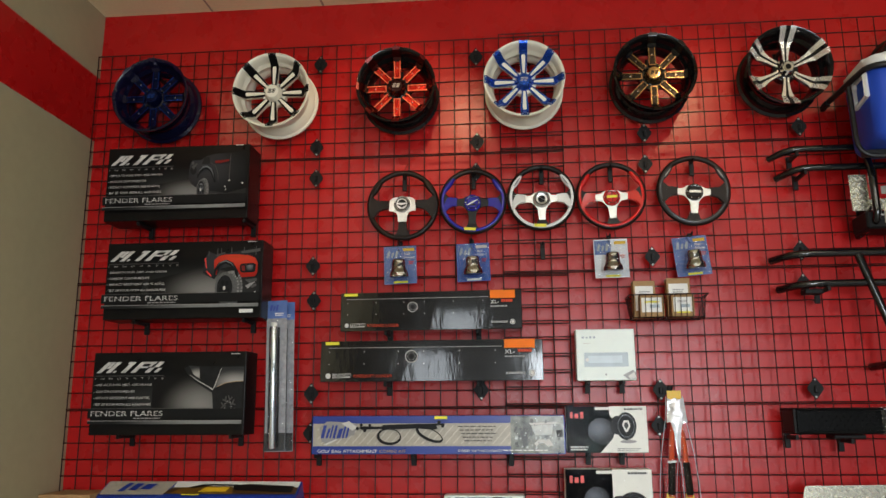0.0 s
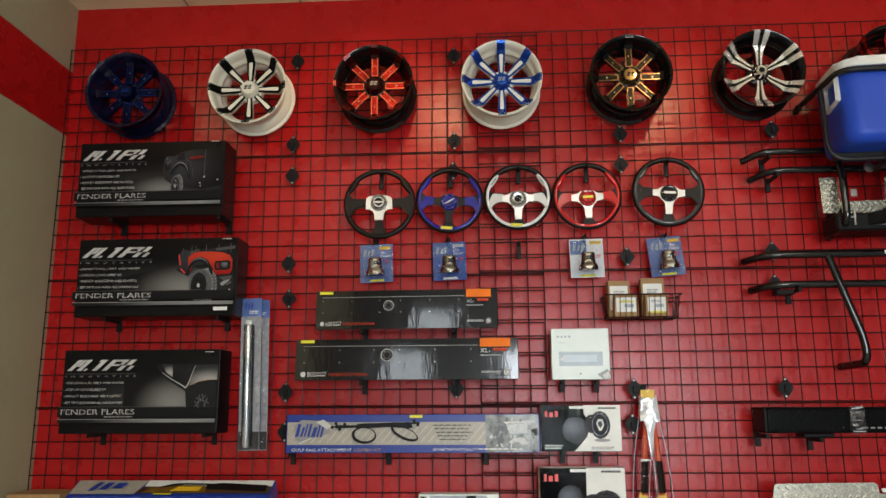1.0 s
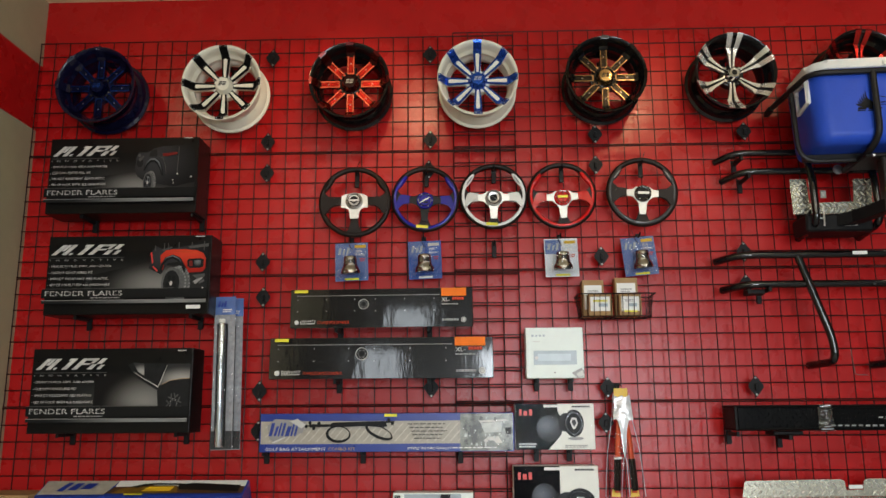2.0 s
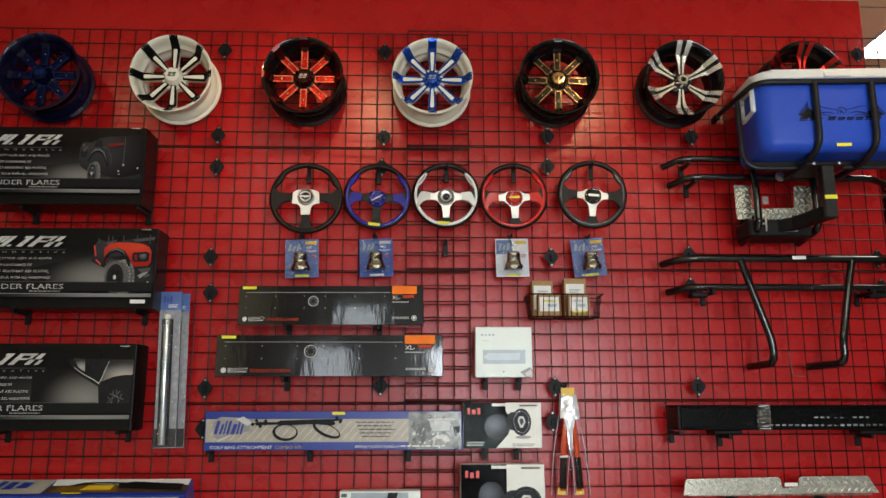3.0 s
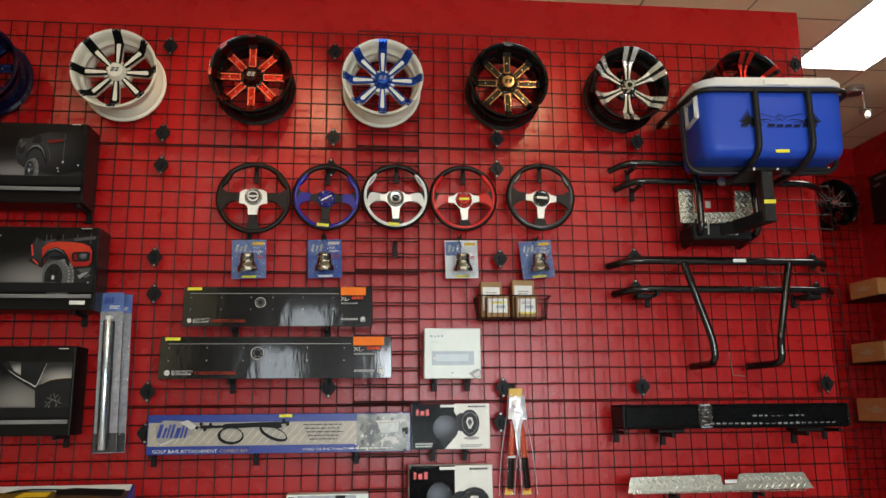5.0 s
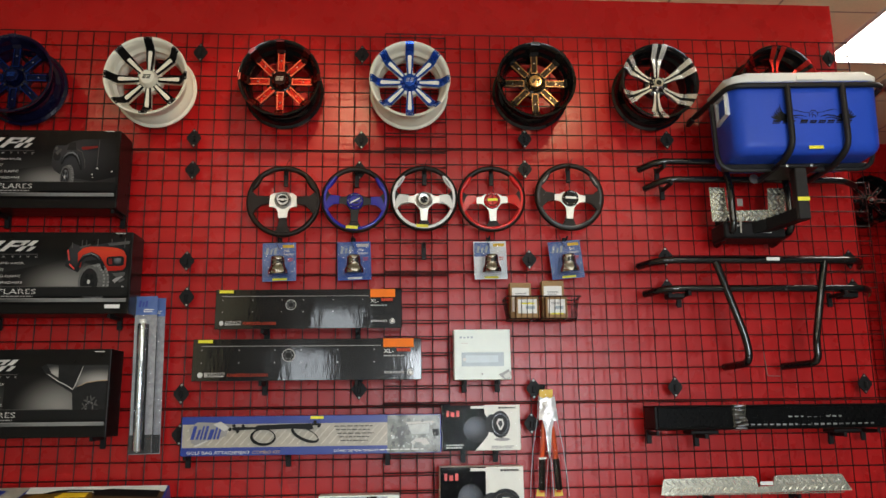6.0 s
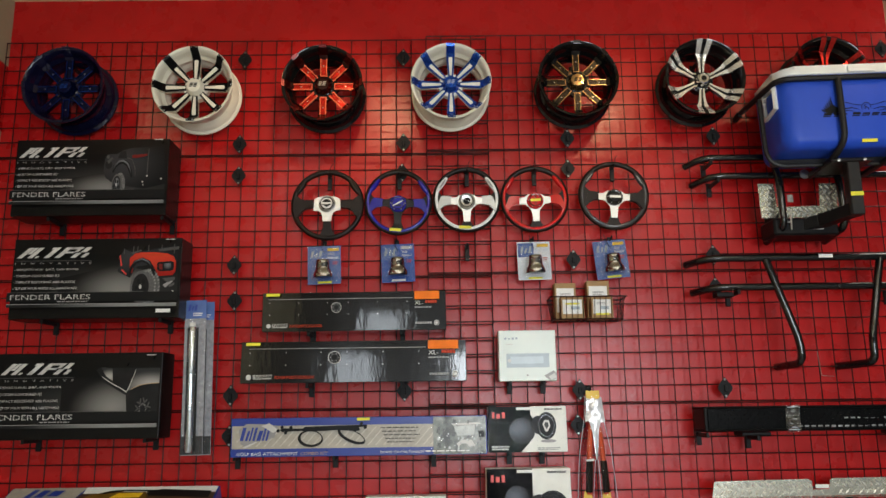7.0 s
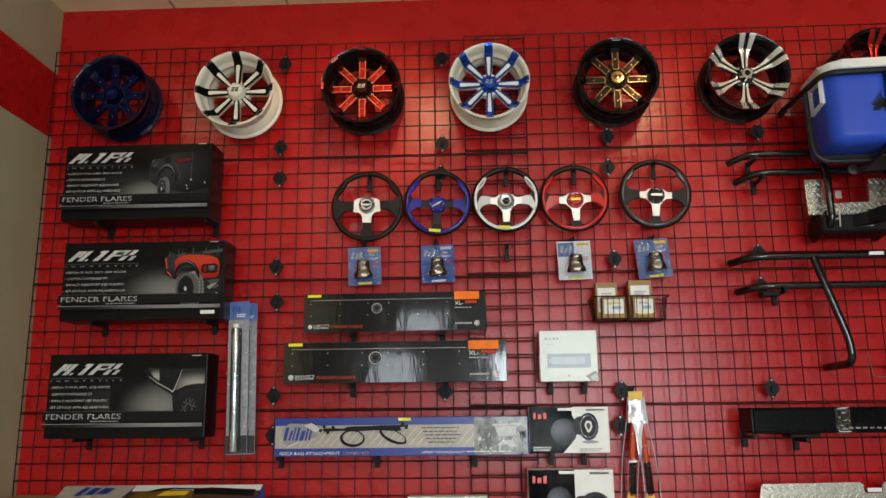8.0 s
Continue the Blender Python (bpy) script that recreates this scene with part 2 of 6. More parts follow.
CARD_PALE = material("pale_blue_backing_card", (0.1, 0.17, 0.42), 0.25, vary=0.4, scale=14)
PLASTIC = clear("clear_blister", (0.95, 0.97, 1.0), 0.1, 0.15, 0.35)
BLISTER = clear("thin_clear_blister", (0.95, 0.97, 1.0), 0.06, 0.016, 0.3)
WRAP = clear("clear_wrap", (0.95, 0.97, 1.0), 0.08, 0.035)
THIN_WRAP = clear("thin_shrink_wrap", (0.95, 0.97, 1.0), 0.05, 0.0012, 1.0)
SHEEN_WRAP = clear("crinkled_shrink_wrap", (0.95, 0.97, 1.0), 0.06, 0.012, 1.0)
GLASS = clear("window_glass", (0.9, 0.95, 1.0), 0.02, 0.08)
COOLER_BLUE = material("blue_cooler_plastic", (0.022, 0.075, 0.5), 0.36, spec=0.25, vary=0.06, bump=0.15, bump_scale=180)
COOLER_WHITE = material("white_cooler_plastic", (0.74, 0.74, 0.69), 0.35, vary=0.05)
TREAD = material("diamond_tread_aluminium", (0.62, 0.6, 0.49), 0.26, metal=0.85, vary=0.25, scale=60)
# same aluminium as the plate; bright reflections on the lugs put into colour
TREAD_LUG = material("brightened_tread_lugs", (0.95, 0.94, 0.86), 0.22, metal=0.5, vary=0.05)
CARD_FILM = clear("wrinkled_card_film", (0.96, 0.98, 1.0), 0.09, 0.2, 1.0)
BAND_FILM = clear("tight_film_band", (0.95, 0.98, 1.0), 0.07, 0.3, 1.0)
SMOKED = material("smoked_chrome", (0.6, 0.58, 0.55), 0.12, metal=1.0)
ORANGE_GRIP = material("orange_tool_grip", (0.6, 0.07, 0.01), 0.4)
# opaque pale colour that holds the glare of crumpled clear film
GLARE_FILM = material("pale_glare_film", (0.78, 0.78, 0.8), 0.22, metal=0.35, vary=0.3, scale=30, bump=0.8, bump_scale=40)
TOOL_YELLOW = material("yellow_tool_card", (0.8, 0.5, 0.02), 0.45)
TROFFER_GLOW = glowing("troffer_diffuser_glow", (1.0, 0.94, 0.84), TROFFER)
BULB_GLOW = glowing("spot_bulb_glow", (1.0, 0.9, 0.75), 12.0)


# ---- mesh helpers ----
def mesh_of(name, bm, mat, smooth=False):
    me = bpy.data.meshes.new(name)
    bmesh.ops.recalc_face_normals(bm, faces=bm.faces)
    bm.to_mesh(me)
    bm.free()
    me.materials.append(mat)
    if smooth:
        me.shade_smooth()
        me.set_sharp_from_angle(angle=radians(smooth if smooth is not True else 40))
    return me


def part(name, bm, mat, parent, label="", smooth=False, at=None):
    """Links a bmesh, or a mesh that is already made, as one object under a thing or a part."""
    me = bm if isinstance(bm, bpy.types.Mesh) else mesh_of(name, bm, mat, smooth)
    ob = new(name, me)
    ob.parent = parent
    if at is not None:
        ob.matrix_basis = at
    return tagged(ob, label)


def thing(name, label, category, m, group="", kind=""):
    ob = new(name)
    ob.empty_display_size = 0.05
    ob.matrix_world = m
    return tagged(ob, label, category, group, kind)


def solid(x0, x1, y0, y1, z0, z1, bevel=0.0, bm=None, segments=1):
    bm = bm or bmesh.new()
    r = bmesh.ops.create_cube(bm, size=1, matrix=Matrix.LocRotScale(((x0 + x1) / 2, (y0 + y1) / 2, (z0 + z1) / 2), None, (x1 - x0, y1 - y0, z1 - z0)))
    if bevel:
        edges = list({e for v in r["verts"] for e in v.link_edges})
        bmesh.ops.bevel(bm, geom=edges, offset=bevel, segments=segments, affect="EDGES", profile=0.5)
    return bm


def lathe(profile, steps=48, bm=None, start=0.0, sweep=360.0):
    """Turns (radius, y) pairs round the y axis."""
    bm = bm or bmesh.new()
    whole = sweep >= 360
    rings = []
    for i in range(steps if whole else steps + 1):
        a = radians(start + sweep * i / steps)
        rings.append([bm.verts.new((r * math.cos(a), y, r * math.sin(a))) for r, y in profile])
    for i in range(steps):
        a, b = rings[i], rings[(i + 1) % len(rings)]
        for j in range(len(profile) - 1):
            bm.faces.new((a[j], a[j + 1], b[j + 1], b[j]))
    return bm


def rounded(points, radius, steps=5):
    """The polyline with its corners turned into arcs."""
    pts = [Vector(p) for p in points]
    out = [pts[0]]
    for a, b, c in zip(pts, pts[1:], pts[2:]):
        d1, d2 = a - b, c - b
        r = min(radius, d1.length * 0.49, d2.length * 0.49)
        p, q = b + d1.normalized() * r, b + d2.normalized() * r
        for i in range(steps + 1):
            t = i / steps
            out.append(p * (1 - t) ** 2 + b * 2 * t * (1 - t) + q * t ** 2)
    out.append(pts[-1])
    return out


def pipe(points, radius, sides=10, bm=None, flat=1.0, square=False):
    """A tube along a polyline, with closed ends."""
    bm = bm or bmesh.new()
    pts = [Vector(p) for p in points]
    rings, up = [], None
    for i, p in enumerate(pts):
        d = (pts[min(i + 1, len(pts) - 1)] - pts[max(i - 1, 0)]).normalized()
        if up is None:
            up = d.orthogonal() if abs(d.z) > 0.95 else Vector((0, 0, 1))
        side = d.cross(up).normalized()
        up = side.cross(d).normalized()
        ring = []
        for k in range(4 if square else sides):
            a = 2 * math.pi * (k + (0.5 if square else 0)) / (4 if square else sides)
            s = math.sqrt(2) if square else 1.0
            ring.append(bm.verts.new(p + side * math.cos(a) * radius * s * flat + up * math.sin(a) * radius * s))
        rings.append(ring)
    n = len(rings[0])
    for a, b in zip(rings, rings[1:]):
        for k in range(n):
            bm.faces.new((a[k], a[(k + 1) % n], b[(k + 1) % n], b[k]))
    bm.faces.new(rings[0][::-1])
    bm.faces.new(rings[-1])
    return bm


def plate(outline, y0, y1, bm=None):
    """A flat plate from an (x, z) outline, between two depths."""
    bm = bm or bmesh.new()
    front = bm.faces.new([bm.verts.new((x, y0, z)) for x, z in outline])
    back = bmesh.ops.extrude_face_region(bm, geom=[front])
    bmesh.ops.translate(bm, verts=[v for v in back["geom"] if isinstance(v, bmesh.types.BMVert)], vec=(0, y1 - y0, 0))
    return bm


def disc(x, z, rx, rz, n=24, turn=0.0):
    c, s = math.cos(radians(turn)), math.sin(radians(turn))
    return [(x + rx * math.cos(a) * c - rz * math.sin(a) * s, z + rx * math.cos(a) * s + rz * math.sin(a) * c)
            for a in (2 * math.pi * k / n for k in range(n))]


def ring_outline(x, z, r_out, r_in, n=28, bm=None, y=0.0):
    bm = bm or bmesh.new()
    outer = [bm.verts.new((px, y, pz)) for px, pz in disc(x, z, r_out, r_out, n)]
    inner = [bm.verts.new((px, y, pz)) for px, pz in disc(x, z, r_in, r_in, n)]
    for k in range(n):
        bm.faces.new((outer[k], outer[(k + 1) % n], inner[(k + 1) % n], inner[k]))
    return bm


def letters(text, width, height, slant=0.0):
    """Built-in letters as a flat mesh in x and z, fitted to a width and height from the lower left."""
    curve = bpy.data.curves.new("lettering", "FONT")
    curve.body, curve.resolution_u = text, 2
    ob = new("lettering", curve)
    bpy.context.view_layer.update()
    me = bpy.data.meshes.new_from_object(ob.evaluated_get(bpy.context.evaluated_depsgraph_get()))
    bpy.data.objects.remove(ob)
    bm = bmesh.new()
    bm.from_mesh(me)
    bpy.data.meshes.remove(me)
    xs, ys = [v.co.x for v in bm.verts], [v.co.y for v in bm.verts]
    x0, y0, sx, sy = min(xs), min(ys), width / (max(xs) - min(xs)), height / (max(ys) - min(ys))
    for v in bm.verts:
        v.co = Vector(((v.co.x - x0) * sx + slant * (v.co.y - y0) * sy, 0, (v.co.y - y0) * sy))
    return bm


# ---- the room ----
def structure(name, bm, mat, label, category):
    ob = new(name, mesh_of(name, bm, mat))
    return tagged(ob, label, category, kind="structure")


structure("floor", solid(WEST - 0.15, EAST + 0.15, SOUTH - 0.15, NORTH + 0.15, -0.1, 0), FLOOR, "grey tiled shop floor", "floor")
structure("wall_north", solid(WEST, CORNER, WALL, WALL + 0.15, 0, CEIL), RED, "glossy red painted display wall behind the wire grid", "wall")
structure("wall_return", solid(CORNER - 0.15, CORNER, WALL + 0.15, NORTH, 0, CEIL), RED, "red painted side of the projecting display wall", "wall")
structure("wall_alcove", solid(CORNER - 0.15, EAST, NORTH, NORTH + 0.15, 0, CEIL), RED, "dark red painted wall deep in the alcove", "wall")
structure("wall_east", solid(EAST, EAST + 0.15, SOUTH, NORTH + 0.15, 0, CEIL), RED, "red painted side wall with shelved boxes", "wall")
# out-of-view wall added to block window and troffer light from the alcove
structure("wall_east_front", solid(5.45, 5.6, SOUTH, -0.62, 0, CEIL), SHOP, "unseen plain wall added to shade the alcove", "wall")
wall_west = structure("wall_west", solid(WEST - 0.15, WEST, SOUTH, WALL + 0.15, 0, CEIL), BEIGE, "beige painted side wall with one red band", "wall")
STRIPE_LOW, STRIPE_HIGH = 2.665, 3.014
structure("wall_stripe", solid(WEST, WEST + 0.003, SOUTH, WALL, STRIPE_LOW, STRIPE_HIGH), RED, "broad red band painted along the beige wall", "wall band")

edges = [WEST - 0.15] + [v for w in WINDOWS for v in w] + [EAST + 0.15]
front = bmesh.new()
for a, b in zip(edges[::2], edges[1::2]):
    solid(a, b, SOUTH - 0.15, SOUTH, 0, CEIL, bm=front)
for a, b in WINDOWS:
    solid(a, b, SOUTH - 0.15, SOUTH, 0, 0.52, bm=front)
    solid(a, b, SOUTH - 0.15, SOUTH, 2.42, CEIL, bm=front)
structure("wall_south", front, SHOP, "brown shop front wall with tall windows", "wall")
for i, (a, b) in enumerate(WINDOWS):
    pane = structure("window_%d" % (i + 1), solid(a, b, SOUTH - 0.05, SOUTH - 0.04, 0.52, 2.42), GLASS, "tall clear shop window", "window")
    pane.visible_shadow = False

# troffers sit in the ceiling's tile grid
TROFFERS = [(4.865, 5.4, -0.53, 0.69)] + [(x, x + 0.535, y, y + 1.22) for y in (-4.19, -6.02) for x in (0.595, 2.425, 4.255)]
ceiling = bmesh.new()
xs = [4.865 - 0.61 * k for k in range(9, 0, -1)] + [4.865, 5.4, 6.01]
xs = [WEST - 0.15] + [x for x in xs if x > WEST] + [EAST + 0.15]
ys = sorted({round(0.69 - 0.61 * k, 3) for k in range(-2, 13)})
ys = [SOUTH - 0.15] + [y for y in ys if SOUTH < y < NORTH] + [NORTH + 0.15]


def lit(x, y):
    return any(a - 0.01 < x < b + 0.01 and c - 0.01 < y < d + 0.01 for a, b, c, d in TROFFERS)


for x0, x1 in zip(xs, xs[1:]):
    for y0, y1 in zip(ys, ys[1:]):
        if lit((x0 + x1) / 2, (y0 + y1) / 2):
            continue
        v = [ceiling.verts.new(p) for p in ((x0 + 0.006, y0 + 0.006, CEIL), (x1 - 0.006, y0 + 0.006, CEIL), (x1 - 0.006, y1 - 0.006, CEIL), (x0 + 0.006, y1 - 0.006, CEIL))]
        ceiling.faces.new(v)
tiles = len(ceiling.faces)
solid(WEST - 0.15, EAST + 0.15, SOUTH - 0.15, NORTH + 0.15, CEIL + 0.004, CEIL + 0.1, bm=ceiling)
for k, face in enumerate(ceiling.faces):
    face.material_index = int(k >= tiles)
ceiling_ob = structure("ceiling", ceiling, TILE, "warm white lay-in tile ceiling", "ceiling")
ceiling_ob.data.materials.append(SEAM)
for a, b, c, d in TROFFERS:
    t = thing("ceiling_light", "bright fluorescent troffer set flush in the tile ceiling", "ceiling light", pose((a + b) / 2, (c + d) / 2, CEIL - 0.006), "ceiling troffers")
    w, l = (b - a) / 2, (d - c) / 2
    rim = bmesh.new()
    for s in (-1, 1):
        solid(-w, w, s * l - 0.012, s * l + 0.012, -0.004, 0.008, bm=rim)
        solid(s * w - 0.012, s * w + 0.012, -l + 0.013, l - 0.013, -0.004, 0.008, bm=rim)
    part("frame", rim, BAR, t)
    part("diffuser", solid(-w + 0.012, w - 0.012, -l + 0.012, l - 0.012, 0.0, 0.006), TROFFER_GLOW, t, "glowing white diffuser")

# ceiling spot in the alcove
spot = thing("ceiling_spot", "brushed round ceiling spot with one small lit lamp", "spotlight", pose(5.508, 0.962, CEIL))
part("canopy", lathe([(0.0, -0.05), (0.05, -0.05), (0.056, -0.045), (0.056, -0.034), (0.052, -0.032), (0.06, -0.028), (0.06, -0.016), (0.056, -0.014), (0.062, -0.01), (0.062, 0.0)], 28), SATIN, spot, smooth=25, at=pose(0, 0, 0, 90, 0, 0))
part("stem", pipe([(0.03, -0.02, -0.02), (0.035, -0.03, -0.12), (0.03, -0.03, -0.17)], 0.006, 8), SATIN, spot, smooth=True)
head = part("lamp_head", lathe([(0.012, 0.05), (0.022, 0.04), (0.03, 0.0), (0.036, -0.02), (0.033, -0.022), (0.02, -0.006), (0.0, -0.004)], 20), SATIN, spot, smooth=True, at=pose(0.03, -0.04, -0.2, 35, 0, 20))
part("bulb", lathe([(0.014, -0.012), (0.011, -0.02), (0.0, -0.023)], 16), BULB_GLOW, head, "lit bulb face", smooth=True)


# ---- the wire grid ----
ROW = 0.617
across = mesh_of("wire", pipe([(0, 0, 0), (32 * PITCH, 0, 0)], 0.0031, 6), WIRE)
upright = mesh_of("wire", pipe([(0, 0, -8 * PITCH), (0, 0, 0)], 0.0027, 6), WIRE)
alcove_across = mesh_of("wire", pipe([(0, 0, 0), (1.7, 0, 0)], 0.0028, 6), WIRE)
alcove_upright = mesh_of("wire", pipe([(0, 0, -2.9), (0, 0, 0)], 0.0024, 6), WIRE)
TOPS = {0: 3.121, 28: 3.133}


def grid_panel(col, row):
    y = GRID if col == 0 else GRID - 0.0135
    t = thing("gridwall", "black welded wire gridwall fixed along the red wall", "gridwall", pose(col * PITCH, y, TOPS[col] - row * ROW), "wire gridwalls")
    for k in range(9):
        part("wire", across, WIRE, t, at=pose(0, 0, -k * PITCH))
    for k in range(33):
        part("wire", upright, WIRE, t, at=pose(k * PITCH, 0.0064, 0))


def on_grid(x):
    """The front of the wires at x."""
    return GRID - 0.0033 if x < 28 * PITCH else GRID - 0.0168


def bracket_template():
    t = thing("grid_bracket", "black diamond wall bracket clamping the wire grid", "wall bracket", pose(0, 0, 0), "diamond grid brackets")
    bm = plate([(0, -0.05), (0.034, -0.006), (0.034, 0.006), (0, 0.05), (-0.034, 0.006), (-0.034, -0.006)], -0.004, 0.0)
    part("plate", bm, STEEL, t)
    part("clamp", solid(-0.008, 0.008, -0.014, -0.004, -0.02, 0.012, 0.003), STEEL, t)
    for z in (-0.038, 0.038):
        part("screw", lathe([(0.0, -0.0075), (0.004, -0.007), (0.0055, -0.004)], 10), SCREW, t, "bright screw head", smooth=True, at=pose(0, 0, z))
    return t


# ---- pegs that carry the goods ----
def peg_meshes(length):
    arm = bmesh.new()
    pipe([(0, 0, -0.008), (0, -length, -0.008)], 0.008, bm=arm, square=True, flat=0.7)
    tip = solid(-0.007, 0.007, -length - 0.003, -length, -0.018, 0.004, 0.0012)
    clip = solid(-0.012, 0.012, -0.012, 0.0, -0.056, 0.01, 0.002)
    for z in (-0.042, 0.012):
        solid(-0.01, 0.01, 0.0, 0.012, z, z + 0.004, bm=clip)
    return mesh_of("arm", arm, STEEL), mesh_of("tip", tip, STEEL), mesh_of("clip", clip, STEEL)


PEGS = {}


def peg(x, z, length, label="black steel peg arm clipped on the wire grid"):
    """A peg whose upper side lies at z."""
    if length not in PEGS:
        PEGS[length] = peg_meshes(length)
    t = thing("display_peg", label, "display hook", pose(x, on_grid(x), z), "display pegs")
    for name, me in zip(("arm", "tip", "clip"), PEGS[length]):
        part(name, me, STEEL, t)
    return t


# ---- cartons with printed faces ----
class Face:
    """Prints on the front of a carton: u runs right, v down, both 0 to 1."""

    def __init__(self, parent, w, h, y):
        self.parent, self.w, self.h, self.y, self.layer = parent, w, h, y, 0

    def xz(self, u, v):
        return (u - 0.5) * self.w, (1 - v) * self.h

    def shape(self, name, mat, *outlines, label=""):
        self.layer += 1
        bm = bmesh.new()
        y = self.y - 0.0005 * self.layer
        for outline in outlines:
            bm.faces.new([bm.verts.new((self.xz(u, v)[0], y, self.xz(u, v)[1])) for u, v in outline])
        return part(name, bm, mat, self.parent, label)

    def block(self, name, mat, u0, v0, u1, v1, lean=0.0, label=""):
        return self.shape(name, mat, [(u0, v1), (u1, v1), (u1 + lean, v0), (u0 + lean, v0)], label=label)

    def round(self, name, mat, u, v, r, squash=1.0, n=24, label=""):
        k = self.w / self.h
        return self.shape(name, mat, disc(u, v, r * squash, r * k, n), label=label)

    def hoop(self, name, mat, u, v, r, inner, label=""):
        self.layer += 1
        x, z = self.xz(u, v)
        return part(name, ring_outline(x, z, r * self.w, inner * self.w, y=self.y - 0.0005 * self.layer), mat, self.parent, label)

    def words(self, mat, text, u0, v0, u1, v1, slant=0.0):
        self.layer += 1
        bm = letters(text, (u1 - u0) * self.w, (v1 - v0) * self.h, slant)
        x, z = self.xz(u0, v1)
        bmesh.ops.translate(bm, verts=bm.verts, vec=(x, self.y - 0.0005 * self.layer, z))
        return tagged(part("lettering", bm, mat, self.parent, "printed words"), kind="stuff")

    def bars(self, mat, u0, v0, u1, v1, lines, seed=0):
        """Writing too small to read, as short bars."""
        rng = random.Random(seed)
        out = []
        for i in range(lines):
            top = v0 + (v1 - v0) * i / lines
            low = top + (v1 - v0) / lines * 0.55
            u, last = u0, u1 - (u1 - u0) * rng.uniform(0, 0.3)
            while u < last:
                e = min(u + (u1 - u0) * rng.uniform(0.06, 0.16), last)
                out.append([(u, low), (e, low), (e, top), (u, top)])
                u = e + (u1 - u0) * 0.025
        return tagged(self.shape("fine_print", mat, *out), kind="stuff")


def carton(name, label, category, x0, x1, z0, z1, y_front, y_back, mat, group="", tilt=0.0, turn=0.0, flap=True):
    """A closed carton, its flaps marked by a slit along the top and sides, on its own base point."""
    w, h, d = x1 - x0, z1 - z0, y_back - y_front
    t = thing(name, label, category, pose((x0 + x1) / 2, y_back, z0, tilt, 0, turn), group)
    bm = solid(-w / 2, w / 2, -d, 0, 0, h, 0.0025, segments=2)
    part("carton_body", bm, mat, t)
    if flap:
        part("side_flap", solid(w / 2, w / 2 + 0.0015, -d + 0.006, -0.006, 0.006, h * 0.55, 0.0006), mat, t)
        part("side_flap", solid(-w / 2 - 0.0015, -w / 2, -d + 0.006, -0.006, 0.006, h * 0.55, 0.0006), mat, t)
    return t, Face(t, w, h, -d)


def wordmark(face, mat, u0, v0, u1, v1, widths, lean=0.03):
    """A trade mark as plain slanted strokes."""
    total, u = sum(widths) + 0.35 * len(widths), u0
    strokes = []
    for k, s in enumerate(widths):
        e = u + (u1 - u0) * s / total
        top = v0 + (v1 - v0) * (0.25 if k % 3 == 1 else 0.0)
        strokes.append([(u, v1), (e, v1), (e + lean, top), (u + lean, top)])
        u = e + (u1 - u0) * 0.35 / total
    for stroke in strokes:
        face.shape("trade_mark", mat, stroke)


def slant_mark(f):
    """The cartons' trade mark: heavy slanted silver strokes under two long crossbars."""
    def stroke(u, w, v0=0.12, v1=0.25):
        k = 0.55
        return [(u + (0.25 - v1) * k, v1), (u + w + (0.25 - v1) * k, v1), (u + w + (0.25 - v0) * k, v0), (u + (0.25 - v0) * k, v0)]
    for outline in (stroke(0.03, 0.03), stroke(0.064, 0.022, 0.12, 0.2), stroke(0.092, 0.03), stroke(0.135, 0.018, 0.225, 0.25),
            stroke(0.19, 0.032), stroke(0.175, 0.045, 0.12, 0.145), stroke(0.255, 0.032), stroke(0.27, 0.09, 0.12, 0.145), stroke(0.275, 0.06, 0.175, 0.195),
            stroke(0.35, 0.032, 0.19, 0.25), stroke(0.375, 0.032, 0.12, 0.185), stroke(0.41, 0.025, 0.195, 0.25), stroke(0.335, 0.022, 0.12, 0.18)):
        f.shape("trade_mark", SOFT_INK, outline)


def tyre_print(f, u, v, r, squash, face, lean=0.3):
    """A printed tyre seen askew: tread, sidewall, dark rim with bolts and a bright hub, and lugs round its edge."""
    k = f.w / f.h
    f.round("printed_tyre", TYRE_INK, u + r * lean, v, r, squash)
    lugs = []
    for i in range(30):
        a = 2 * math.pi * i / 30
        c, s = math.cos(a), math.sin(a)
        for shift, size in ((r * lean, 0.94), (r * lean * 0.55, 0.9)):
            x, y, d = u + shift + r * squash * size * c, v + r * k * size * s, r * 0.07
            lugs.append([(x - d * 0.7, y + d * k), (x + d * 0.7, y + d * k * 0.6), (x + d * 0.7, y - d * k), (x - d * 0.7, y - d * k * 0.6)])
    tagged(f.shape("printed_lugs", TREAD_PRINT, *lugs), kind="stuff")
    f.round("printed_tyre", TYRE_INK, u, v, r * 0.92, squash)
    f.round("printed_sidewall", SMOKE_INK, u, v, r * 0.74, squash)
    f.round("printed_rim", face, u, v, r * 0.58, squash)
    for i in range(5):
        a = 2 * math.pi * i / 5 + 0.4
        f.round("printed_slot", INK, u + r * 0.36 * squash * math.cos(a), v + r * k * 0.36 * math.sin(a), r * 0.15, squash)
    f.round("printed_hub", SILVER_INK, u, v, r * 0.12, squash)


def curve_band(points, widths):
    """The outline of a band along points, with a half width at each."""
    left, right = [], []
    for i, ((x, y), w) in enumerate(zip(points, widths)):
        (xa, ya), (xb, yb) = points[max(i - 1, 0)], points[min(i + 1, len(points) - 1)]
        run = math.hypot(xb - xa, (yb - ya) * 0.5)
        left.append((x + (yb - ya) * 0.5 / run * w, y - (xb - xa) / run * w * 2))
        right.append((x - (yb - ya) * 0.5 / run * w, y + (xb - xa) / run * w * 2))
    return [left[i:i + 2] + right[i:i + 2][::-1] for i in range(len(points) - 1)]


